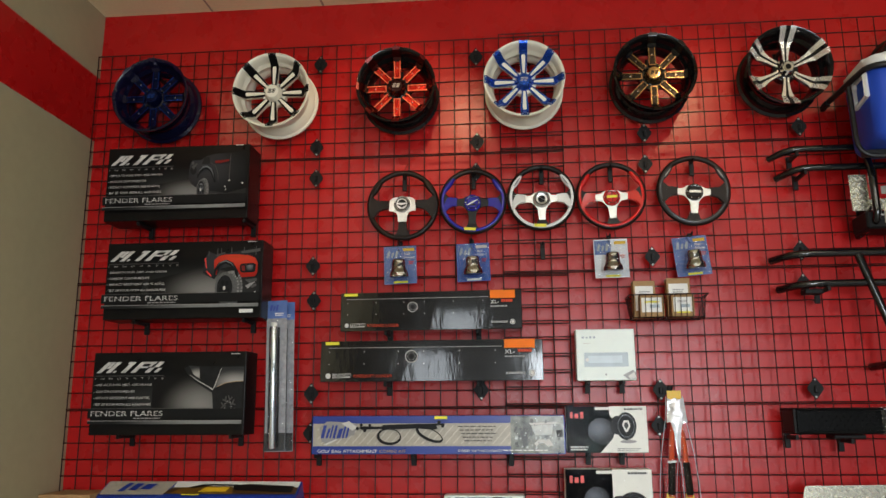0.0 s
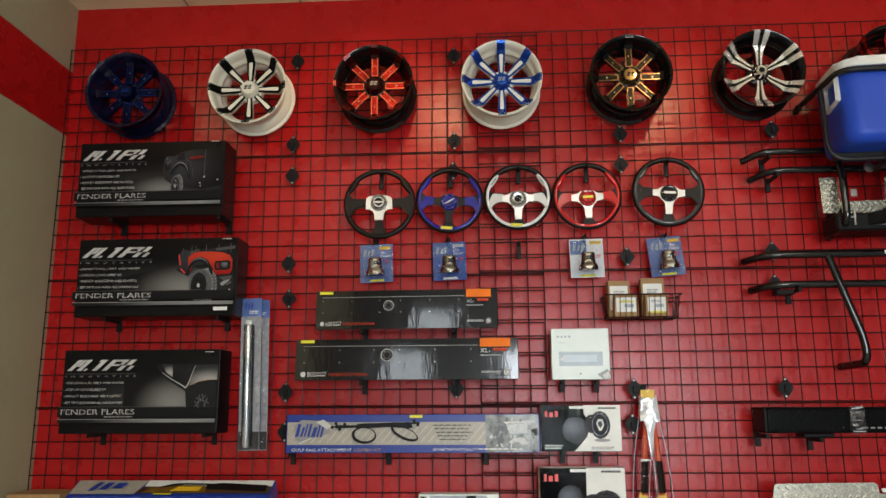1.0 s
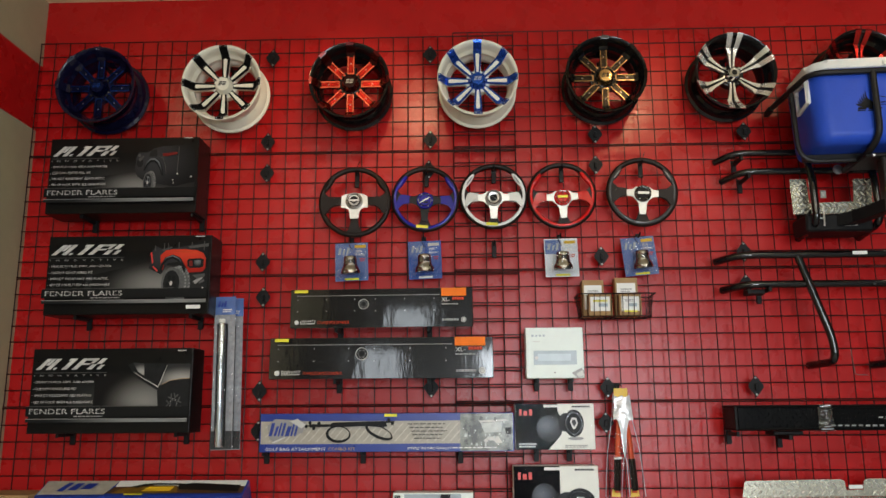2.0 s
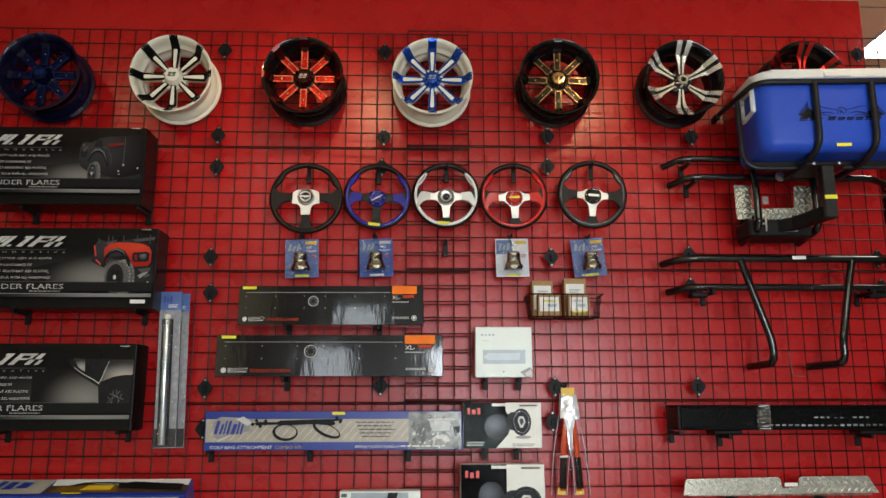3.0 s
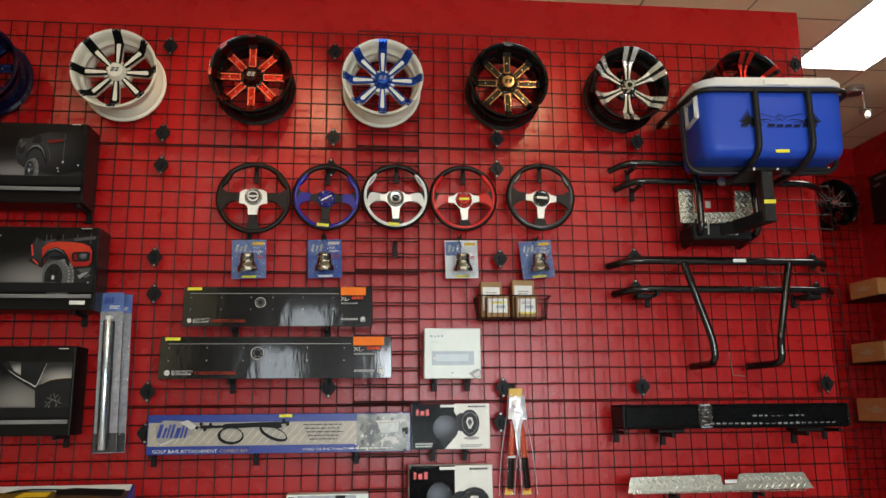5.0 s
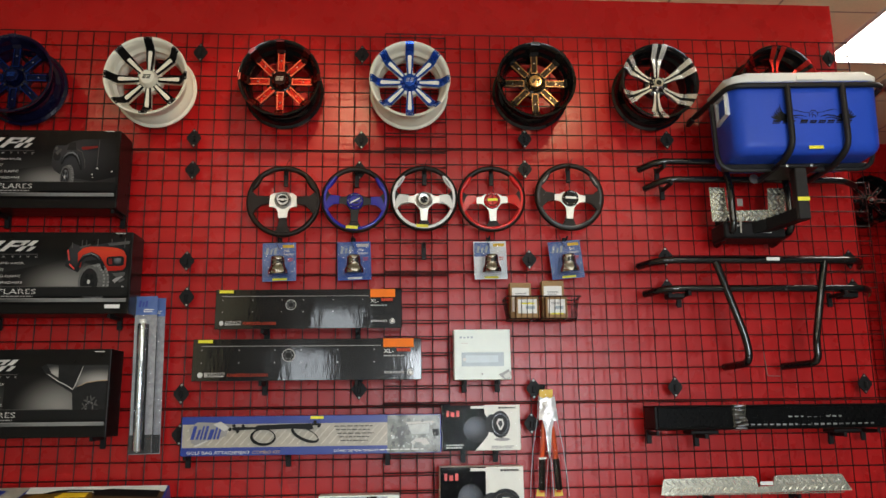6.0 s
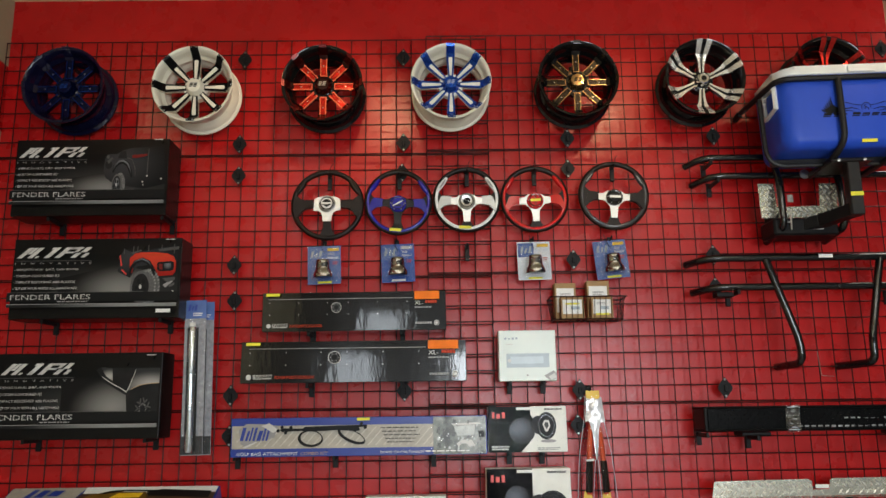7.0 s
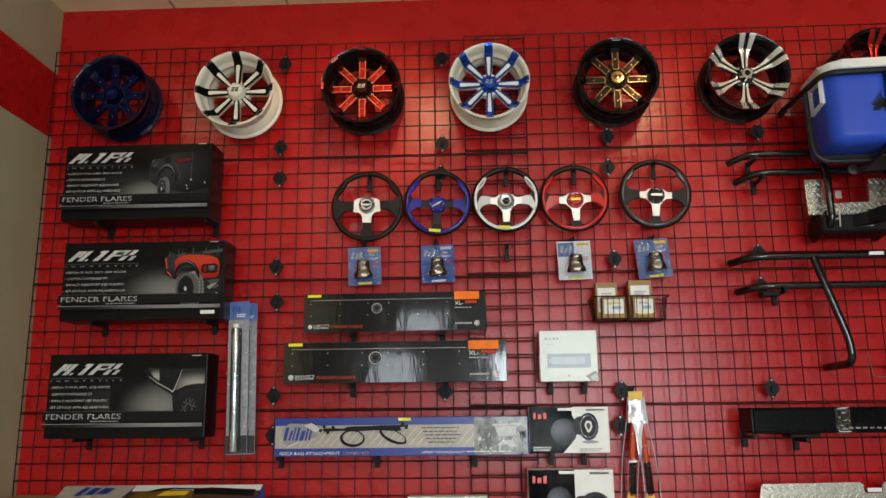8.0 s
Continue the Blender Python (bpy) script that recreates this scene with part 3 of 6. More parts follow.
def car_print(f):
    """An orange off-road car seen from its front corner, with a black flare over its big tyre."""
    f.shape("printed_dust", DUST_PRINT, [(0.28, 0.7), (0.78, 0.7), (0.78, 0.4), (0.62, 0.34), (0.28, 0.5)])
    f.shape("printed_cab", BODY_PRINT, [(0.625, 0.42), (0.64, 0.2), (0.66, 0.14), (0.72, 0.19), (0.98, 0.08), (0.985, 0.3), (0.74, 0.36), (0.7, 0.5), (0.66, 0.46)])
    for a, b, c, d in ((0.655, 0.13, 0.66, 0.2), (0.71, 0.1, 0.716, 0.21), (0.735, 0.1, 0.74, 0.19), (0.8, 0.09, 0.805, 0.17), (0.88, 0.09, 0.885, 0.17), (0.955, 0.08, 0.96, 0.2)):
        f.block("printed_cage", FLARE_INK, a, b, c, d)
    f.shape("printed_screen", FLARE_INK, [(0.7, 0.185), (0.76, 0.15), (0.765, 0.165), (0.705, 0.205)])
    f.shape("printed_screen", FLARE_INK, [(0.86, 0.145), (0.985, 0.11), (0.985, 0.15), (0.87, 0.175)])
    f.shape("printed_door", RED_INK, [(0.632, 0.23), (0.64, 0.215), (0.652, 0.35), (0.646, 0.36)])
    f.shape("printed_step", RED_INK, [(0.652, 0.39), (0.682, 0.45), (0.68, 0.47), (0.65, 0.41)])
    f.shape("printed_body", JEEP_INK, [(0.695, 0.26), (0.725, 0.2), (0.76, 0.185), (0.84, 0.185), (0.915, 0.2), (0.955, 0.235), (0.972, 0.3), (0.972, 0.43), (0.955, 0.475), (0.87, 0.485), (0.85, 0.4),
                                       (0.815, 0.31), (0.775, 0.27), (0.735, 0.3), (0.72, 0.36), (0.715, 0.45), (0.7, 0.41)])
    f.shape("printed_hood", CORAL_INK, [(0.76, 0.21), (0.84, 0.2), (0.91, 0.215), (0.935, 0.245), (0.85, 0.235)])
    f.shape("printed_grille", INK, [(0.86, 0.335), (0.868, 0.31), (0.945, 0.3), (0.962, 0.32), (0.96, 0.41), (0.94, 0.425), (0.875, 0.425), (0.862, 0.4)])
    f.shape("printed_lamp", ARCH_PRINT, [(0.9, 0.33), (0.945, 0.325), (0.945, 0.4), (0.905, 0.405)])
    f.shape("printed_grille_glow", RED_DIM, [(0.87, 0.335), (0.892, 0.332), (0.895, 0.405), (0.876, 0.405)])
    tyre_print(f, 0.772, 0.62, 0.108, 0.62, SMOKE_INK, 0.42)
    arch = [(0.705, 0.47), (0.712, 0.38), (0.735, 0.31), (0.775, 0.28), (0.812, 0.315), (0.838, 0.39), (0.852, 0.48)]
    f.shape("printed_flare", INK, *curve_band(arch, [0.004, 0.008, 0.011, 0.013, 0.013, 0.011, 0.006]))
    f.shape("printed_flare", ARCH_PRINT, *curve_band([(u - 0.002, v - 0.01) for u, v in arch[1:6]], [0.001, 0.003, 0.004, 0.004, 0.002]))
    f.shape("printed_bumper", GREY_INK, [(0.905, 0.6), (0.95, 0.54), (0.965, 0.555), (0.92, 0.635)])
    f.shape("printed_bumper", FLARE_INK, [(0.9, 0.52), (0.975, 0.5), (0.975, 0.54), (0.93, 0.57)])
    f.shape("printed_bumper", FLARE_INK, [(0.935, 0.6), (0.972, 0.57), (0.975, 0.6), (0.945, 0.63)])
    f.round("printed_glint", SILVER_INK, 0.966, 0.685, 0.006)


def dark_car_print(f):
    """A dark car's rear corner, lost in shade but for its arch, wheel and a few glints."""
    f.shape("printed_dust", DUST_PRINT, [(0.25, 0.7), (0.7, 0.7), (0.7, 0.5), (0.6, 0.44), (0.25, 0.55)])
    f.shape("printed_car", BODY_PRINT, [(0.58, 0.44), (0.585, 0.26), (0.6, 0.2), (0.66, 0.2), (0.7, 0.15), (0.76, 0.12), (0.96, 0.1), (0.985, 0.3), (0.985, 0.6), (0.85, 0.66), (0.66, 0.6), (0.6, 0.52)])
    f.round("printed_spare", SMOKE_INK, 0.612, 0.34, 0.03, 0.75)
    f.round("printed_spare", FLARE_INK, 0.606, 0.24, 0.012, 0.8)
    f.shape("printed_mirror", FLARE_INK, [(0.6, 0.29), (0.632, 0.24), (0.64, 0.26), (0.612, 0.33)])
    f.shape("printed_seat", SMOKE_INK, [(0.67, 0.26), (0.685, 0.17), (0.72, 0.16), (0.73, 0.26)])
    tyre_print(f, 0.674, 0.61, 0.082, 0.42, ARCH_PRINT, 0.22)
    arch = [(0.648, 0.45), (0.658, 0.37), (0.685, 0.315), (0.715, 0.31), (0.742, 0.35), (0.76, 0.43), (0.772, 0.52)]
    f.shape("printed_flare", INK, *curve_band(arch, [0.005, 0.01, 0.013, 0.014, 0.013, 0.01, 0.005]))
    f.shape("printed_flare", ARCH_PRINT, *curve_band([(u - 0.001, v - 0.012) for u, v in arch], [0.001, 0.004, 0.006, 0.006, 0.005, 0.004, 0.002]))
    f.shape("printed_fender_line", FLARE_INK, *curve_band([(0.73, 0.25), (0.77, 0.29), (0.79, 0.4), (0.795, 0.5)], [0.001, 0.002, 0.002, 0.001]))
    f.shape("printed_lamp", RED_DIM, [(0.765, 0.225), (0.865, 0.21), (0.865, 0.235), (0.8, 0.262), (0.768, 0.26)])
    f.shape("printed_post", FLARE_INK, [(0.868, 0.48), (0.872, 0.14), (0.876, 0.14), (0.873, 0.48)])
    f.shape("printed_sill", DUST_PRINT, [(0.82, 0.71), (0.985, 0.67), (0.985, 0.71), (0.83, 0.74)])
    for u, v, r in ((0.872, 0.5, 0.006), (0.965, 0.54, 0.006), (0.845, 0.58, 0.005), (0.85, 0.62, 0.004)):
        f.round("printed_glint", SILVER_INK, u, v, r)


def fender_print(f):
    """A pale fender edge above a black flare, and a dim wheel's spokes in the shade."""
    f.shape("printed_dust", DUST_PRINT, [(0.4, 0.7), (0.8, 0.7), (0.79, 0.46), (0.66, 0.3), (0.4, 0.3)])
    f.shape("printed_shade", SMOKE_INK, [(0.62, 0.18), (0.985, 0.18), (0.985, 0.75), (0.87, 0.72), (0.8, 0.7), (0.79, 0.5), (0.65, 0.34), (0.6, 0.2)])
    f.shape("printed_body", PALE_BODY, [(0.63, 0.17), (0.7, 0.18), (0.705, 0.33), (0.665, 0.28)])
    f.shape("printed_body", PALE_BODY, [(0.845, 0.19), (0.99, 0.19), (0.988, 0.36), (0.93, 0.37), (0.86, 0.39), (0.795, 0.46)])
    f.shape("printed_pillar", SMOKE_INK, [(0.7, 0.18), (0.71, 0.18), (0.79, 0.43), (0.785, 0.45), (0.708, 0.34)])
    f.shape("printed_edge", SILVER_INK, *curve_band([(0.64, 0.28), (0.7, 0.36), (0.76, 0.42), (0.793, 0.462), (0.805, 0.42), (0.845, 0.2)], [0.001, 0.002, 0.002, 0.003, 0.002, 0.001]))
    f.shape("printed_trim", TAN_INK, *curve_band([(0.82, 0.43), (0.87, 0.385), (0.93, 0.365), (0.988, 0.36)], [0.001, 0.002, 0.002, 0.002]))
    k = f.w / f.h
    for i in range(7):
        a = 2 * math.pi * i / 7 + 0.5
        arm = []
        for r0, r1, turn in ((0.02, 0.042, 0.0), (0.04, 0.066, 0.28), (0.04, 0.066, -0.28)):
            p, q = ((0.9 + r * 0.72 * math.cos(a + turn * (r > 0.05)), 0.66 + r * k * math.sin(a + turn * (r > 0.05))) for r in (r0, r1))
            arm += curve_band([p, q], [0.0045, 0.0035])
        f.shape("printed_spoke", FLARE_INK, *arm)
    for i in range(7):
        a = 2 * math.pi * i / 7 + 0.95
        f.round("printed_bolt", GREY_INK, 0.9 + 0.03 * 0.72 * math.cos(a), 0.66 + 0.03 * k * math.sin(a), 0.0035)


def fender_box(x0, x1, z0, z1, picture, what):
    t, f = carton("fender_flare_box", "black printed fender flare carton showing " + what, "carton", x0, x1, z0, z1, -0.205, -0.05, PRINT_BLACK, "fender flare cartons")
    f.block("printed_ground", GLOW_PRINT, 0.24, 0.2, 0.985, 0.68)
    picture(f)
    slant_mark(f)
    f.block("rule", FLARE_INK, 0.03, 0.285, 0.48, 0.293)
    f.words(GREY_INK, "I   N   N   O   V   A   T   I   V   E", 0.03, 0.309, 0.48, 0.331)
    for k, line in enumerate(("DEFLECTS MUD, DIRT, AND WATER", "CUSTOM CONTOURED FIT", "IMPACT RESISTANT ABS PLASTIC", "SET OF FOUR WITH ALL HARDWARE")):
        f.words(SOFT_INK, "- " + line, 0.03, 0.385 + 0.078 * k, 0.03 + 0.0122 * (len(line) + 2), 0.414 + 0.078 * k)
    f.block("rule", FLARE_INK, 0.0, 0.68, 0.8, 0.686)
    f.block("printed_band", INK, 0.0, 0.688, 0.998, 0.8)
    f.words(SOFT_INK, "FENDER FLARES", 0.022, 0.712, 0.49, 0.772)
    f.block("printed_shade", SMOKE_INK, 0.02, 0.739, 0.492, 0.745)
    f.bars(GREY_INK, 0.3, 0.793, 0.49, 0.815, 1, 3)
    f.block("printed_band", BAND_PRINT, 0.004, 0.826, 0.996, 0.868)
    f.block("printed_rule", GREY_INK, 0.004, 0.826, 0.996, 0.832)
    f.bars(SILVER_INK, 0.915, 0.03, 0.975, 0.05, 1, 4)
    return t, f


_, f = fender_box(0.206, 0.921, 2.166, 2.537, dark_car_print, "a dark car's wheel arch")
_, f = fender_box(0.244, 1.008, 1.688, 2.056, car_print, "an orange off-road car")
f.block("price_label", LABEL, 0.88, 0.9, 0.965, 0.945)
_, f = fender_box(0.222, 0.951, 1.159, 1.534, fender_print, "a white car's fender")
for x, z in ((0.372, 2.166), (0.9, 2.166), (0.385, 1.688), (0.92, 1.688), (0.352, 1.159), (0.885, 1.159)):
    peg(x, z, 0.15)


def amplifier_box(x0, x1, z0, z1, watts, cone, tilt, turn):
    t, f = carton("speaker_bar_box", "shrink-wrapped glossy black carton with orange corner tab", "carton", x0, x1, z0, z1, -0.2, -0.06, GLOSS_BLACK, "long black audio cartons", tilt, turn)
    w = x1 - x0
    k = w / (z1 - z0)
    f.block("printed_device", GREY_INK, 0.035, 0.165, 0.82, 0.178)
    f.shape("printed_device", CHARCOAL, [(0.035, 0.62), (0.89, 0.62), (0.89, 0.185), (0.035, 0.185)])
    for u in (0.04, 0.2, 0.355, 0.47, 0.63, 0.79):
        for v in (0.27, 0.57):
            f.round("printed_screw", GREY_INK, u, v, 0.0028)
    f.hoop("printed_ring", SILVER_INK, cone, 0.4, 0.028, 0.025)
    f.round("printed_cone", INK, cone, 0.4, 0.025)
    f.hoop("printed_cone_edge", DARK_INK, cone, 0.4, 0.019, 0.012)
    for a in range(6):
        f.round("printed_bolt", GREY_INK, cone + 0.018 * math.cos(a * 1.047), 0.4 + 0.018 * k * math.sin(a * 1.047), 0.0022)
    f.block("orange_tab", ORANGE_INK, 0.83, 0.012, 0.965, 0.22)
    f.words(SILVER_INK, "XL-", 0.832, 0.26, 0.876, 0.36)
    f.bars(CORAL_INK, 0.89, 0.25, 0.965, 0.38, 1, 5)
    f.bars(GREY_INK, 0.832, 0.41, 0.95, 0.47, 1, 6)
    f.round("printed_mark", SILVER_INK, 0.04, 0.86, 0.012)
    f.words(SILVER_INK, watts, 0.058, 0.8, 0.097, 0.92)
    f.words(SILVER_INK, "WATTS", 0.1, 0.8, 0.145, 0.86)
    f.bars(SILVER_INK, 0.1, 0.875, 0.145, 0.93, 1, 7)
    f.words(CORAL_INK, "POWERSPORTS SOUNDBAR", 0.155, 0.83, 0.33, 0.905)
    f.bars(GREY_INK, 0.835, 0.8, 0.93, 0.9, 1, 51)
    f.hoop("printed_mark", SILVER_INK, 0.95, 0.83, 0.0145, 0.011)
    f.round("printed_mark", SILVER_INK, 0.95, 0.83, 0.008)
    f.block("price_sticker", YELLOW, 0.025, 0.03, 0.1 - 0.012 * (w > 0.9), 0.105)
    return t


amplifier_box(1.386, 2.218, 1.62, 1.797, "600", 0.405, 0.6, -1.5)
amplifier_box(1.296, 2.302, 1.386, 1.57, "800", 0.415, -1.7, 0.2)
for x, z in ((1.59, 1.62), (2.012, 1.62), (1.59, 1.386), (2.012, 1.386)):
    peg(x, z, 0.14)

# long blue carton for a golf bag holder
t, f = carton("golf_bag_attachment_box", "long blue and tread-print carton for a golf bag holder", "carton", 1.249, 2.391, 1.07, 1.239, -0.13, -0.055, BLUE_INK)
f.block("printed_ground", PALE_INK, 0.004, 0.2, 0.92, 0.79)
f.shape("printed_tread", TREAD_INK, *[[(u, v + 0.07), (u + 0.0055, v + 0.07), (u + 0.023, v - 0.05), (u + 0.018, v - 0.05)]
                                      for u, v in ((0.02 + 0.031 * k + 0.015 * (r % 2), 0.3 + 0.12 * r) for r in range(4) for k in range(28))])
f.block("printed_photo", CART_PRINT, 0.79, 0.02, 0.996, 0.98)
f.shape("printed_roof", SILVER_INK, [(0.86, 0.2), (0.97, 0.17), (0.98, 0.22), (0.87, 0.26)])
f.shape("printed_fender", SILVER_INK, [(0.88, 0.72), (0.9, 0.62), (0.94, 0.62), (0.955, 0.78), (0.93, 0.8), (0.92, 0.72), (0.9, 0.72), (0.89, 0.8)])
f.shape("printed_bag", PHOTO_DARK, [(0.83, 0.55), (0.84, 0.3), (0.86, 0.33), (0.855, 0.75), (0.84, 0.85)])
f.shape("printed_shade", INK, [(0.965, 0.4), (0.99, 0.38), (0.99, 0.56), (0.97, 0.56)])
rng = random.Random(12)
for mat, count, size in ((PHOTO_DARK, 20, 0.009), (PHOTO_PALE, 16, 0.007), (PHOTO_DARK, 14, 0.004), (PHOTO_PALE, 14, 0.004)):
    patches = []
    for k in range(count):
        u, v = rng.uniform(0.805, 0.98), rng.uniform(0.12, 0.86)
        a, b = size * rng.uniform(0.4, 1.0), size * rng.uniform(2.0, 7.0)
        patches.append([(u - a, v + b * 0.8), (u + a * 0.6, v + b), (u + a, v - b * 0.5), (u - a * 0.4, v - b)])
    tagged(f.shape("printed_detail", mat, *patches), kind="stuff")
f.shape("printed_windscreen", PHOTO_PALE, [(0.87, 0.27), (0.955, 0.24), (0.95, 0.5), (0.885, 0.52)])
f.shape("trade_mark", GREY_INK, [(0.03, 0.3), (0.06, 0.14), (0.14, 0.16), (0.185, 0.2), (0.17, 0.5), (0.1, 0.62), (0.06, 0.74), (0.04, 0.66)])
wordmark(f, BLUE_INK, 0.036, 0.24, 0.15, 0.58, [0.7, 0.5, 0.35, 0.5, 0.8, 0.4, 0.4], 0.012)
f.shape("trade_mark", SILVER_INK, [(0.12, 0.2), (0.15, 0.13), (0.185, 0.3), (0.165, 0.38)])
f.shape("trade_mark", SILVER_INK, [(0.05, 0.74), (0.1, 0.6), (0.105, 0.62), (0.058, 0.77)])
f.shape("printed_bracket", INK, [(0.19, 0.3), (0.21, 0.27), (0.28, 0.28), (0.29, 0.235), (0.42, 0.21), (0.53, 0.2), (0.535, 0.24), (0.5, 0.26), (0.505, 0.34), (0.49, 0.365), (0.42, 0.33), (0.3, 0.36), (0.275, 0.34), (0.2, 0.36)])
for u, v in ((0.185, 0.33), (0.2, 0.24), (0.215, 0.38), (0.235, 0.25), (0.51, 0.17), (0.525, 0.27)):
    f.round("printed_knob", INK, u, v, 0.0065)
for u, v, rx, rz, lean in ((0.312, 0.54, 0.056, 0.037, 4), (0.472, 0.49, 0.066, 0.027, 24)):
    x, z = f.xz(u, v)
    f.layer += 1
    bm = bmesh.new()
    outer, inner = disc(x, z, rx, rz, 36, -lean), disc(x + 0.003, z + 0.003, rx - 0.0095, rz - 0.0085, 36, -lean)
    o, n = ([bm.verts.new((a, f.y - 0.0005 * f.layer, b)) for a, b in ring] for ring in (outer, inner))
    for k in range(36):
        bm.faces.new((o[k], o[(k + 1) % 36], n[(k + 1) % 36], n[k]))
    part("printed_loop", bm, INK, t)
for k in range(5):
    f.bars(DARK_INK, 0.585 + 0.006 * k, 0.27 + 0.092 * k, 0.745, 0.315 + 0.092 * k, 1, 80 + k)
f.words(LABEL, "GOLF BAG ATTACHMENT", 0.027, 0.875, 0.265, 0.955)
f.words(TAN_INK, "COMBO KIT", 0.275, 0.875, 0.38, 0.955)
f.words(LABEL, "EXPAND THE FUNCTIONALITY", 0.585, 0.875, 0.755, 0.935)
f.bars(LABEL, 0.76, 0.88, 0.96, 0.935, 1, 9)
f.block("price_sticker", YELLOW, 0.493, 0.015, 0.543, 0.09)
part("wrap", solid(0.32, 0.572, f.y - 0.028, f.y - 0.0265, 0.0, 0.169, 0.0004), SHEEN_WRAP, t, "crinkled clear shrink wrap")
for x in (1.262, 1.706, 2.151):
    peg(x, 1.07, 0.075)


def speaker_box(z0, z1, x0, x1, y_front, big):
    t, f = carton("speaker_box", "black and cream printed car speaker carton", "carton", x0, x1, z0, z1, y_front, -0.05, CREAM_CARTON, "speaker cartons")
    if big:
        f.shape("printed_ground", SHEEN_BLACK, [(0.0, 1.0), (0.52, 1.0), (0.5, 0.72), (0.545, 0.63), (0.545, 0.0), (0.0, 0.0)])
        u, v, r, squash = 0.775, 0.72, 0.17, 1.08
        f.round("printed_cone", MIST_PRINT, 0.36, 0.62, 0.17, 0.9)
    else:
        f.shape("printed_ground", SHEEN_BLACK, [(0.0, 1.0), (0.41, 1.0), (0.52, 0.8), (0.585, 0.62), (0.6, 0.42), (0.575, 0.28), (0.54, 0.18), (0.54, 0.0), (0.0, 0.0)])
        u, v, r, squash = 0.74, 0.43, 0.17, 0.74
        f.round("printed_cone", MIST_PRINT, 0.43, 0.54, 0.165, 1.0)
    wordmark(f, RED_INK, 0.05, 0.12, 0.24, 0.26, [0.5, 0.7, 0.6], 0.0)
    f.round("printed_flange", SMOKE_INK, u - 0.85 * r * squash, v - 0.02, r * 0.68, squash)
    f.round("printed_shadow", GREY_INK, u + 0.02, v + 1.95 * r, 0.02, 5.0)
    f.round("printed_speaker", INK, u, v, r, squash)
    f.round("printed_surround", CHARCOAL, u, v, r * 0.85, squash)
    f.round("printed_cone", INK, u, v, r * 0.72, squash)
    tall = (x1 - x0) / (z1 - z0)
    turns = [k * 1.047 + 0.3 for k in range(6)]
    f.shape("printed_screw", GREY_INK, *[disc(u + 0.92 * r * squash * math.cos(k), v + 0.92 * r * tall * math.sin(k), 0.0045, 0.0045 * tall, 8) for k in turns])
    f.shape("printed_logo", SILVER_INK, [(u + r * squash * p, v + r * tall * q) for p, q in ((-0.4, -0.1), (-0.2, -0.42), (0.25, -0.4), (0.4, 0.0), (0.12, 0.42), (-0.12, 0.42))])
    f.shape("printed_logo_hole", DARK_INK, [(u + r * squash * p, v + r * tall * q) for p, q in ((-0.24, -0.05), (-0.12, -0.26), (0.14, -0.26), (0.24, 0.0), (0.0, 0.26))])
    f.bars(SILVER_INK, 0.04, 0.86, 0.3, 0.97, 2, 11)
    f.bars(GREY_INK, 0.62, 0.9, 0.95, 0.97, 2, 12)
    f.bars(DARK_INK, 0.72, 0.05, 0.965, 0.12 if big else 0.11, 1, 13)
    f.block("price_label", LABEL, 0.36, 0.02, 0.545, 0.08)
    part("wrap", solid(x0 - (x0 + x1) / 2 - 0.001, x1 - (x0 + x1) / 2 + 0.001, f.y - 0.012, f.y - 0.0105, 0.0, z1 - z0, 0.0004), THIN_WRAP, t, "clear shrink wrap")


speaker_box(1.076, 1.276, 2.398, 2.75, -0.13, False)
speaker_box(0.79, 1.007, 2.384, 2.754, -0.15, True)
for x, z, l in ((2.495, 1.076, 0.075), (2.643, 1.076, 0.075), (2.495, 0.79, 0.095), (2.643, 0.79, 0.095)):
    peg(x, z, l)

t, f = carton("radio_box", "white boxed car radio with a faded blue picture", "carton", 2.455, 2.715, 1.389, 1.618, -0.13, -0.05, WHITE_CARTON)
f.block("printed_radio", STEEL_BLUE_INK, 0.13, 0.46, 0.88, 0.735)
f.block("printed_display", material("pale_display_print", (0.5, 0.58, 0.62), 0.3), 0.2, 0.52, 0.78, 0.66)
f.round("printed_knob", SILVER_INK, 0.18, 0.6, 0.03)
wordmark(f, STEEL_BLUE_INK, 0.1, 0.14, 0.36, 0.18, [0.5, 0.5, 0.5, 0.5], 0.0)
f.shape("printed_corner", GREY_INK, [(0.78, 0.9), (0.95, 0.8), (1.0, 0.86), (0.99, 0.97), (0.88, 1.0)])
f.shape("printed_corner", SILVER_INK, [(0.86, 0.92), (0.97, 0.84), (0.995, 0.95), (0.9, 0.985)])
f.bars(SILVER_INK, 0.12, 0.27, 0.25, 0.3, 1, 14)
f.round("printed_mark", GREY_INK, 0.49, 0.89, 0.016)
for x in (2.505, 2.66):
    peg(x, 1.389, 0.075)

# low carton under the black ones
t, f = carton("wiring_kit_box", "white topped printed carton low on the grid", "carton", 1.853, 2.205, 0.7, 0.896, -0.15, -0.05, WHITE_CARTON)
f.block("printed_photo", STEEL_BLUE_INK, 0.14, 0.03, 0.85, 0.97)
f.shape("printed_photo", INK, [(0.5, 0.97), (0.6, 0.03), (0.72, 0.03), (0.62, 0.97)])
f.bars(INK, 0.02, 0.05, 0.12, 0.3, 2, 15)
for x in (1.93, 2.12):
    peg(x, 0.7, 0.095)

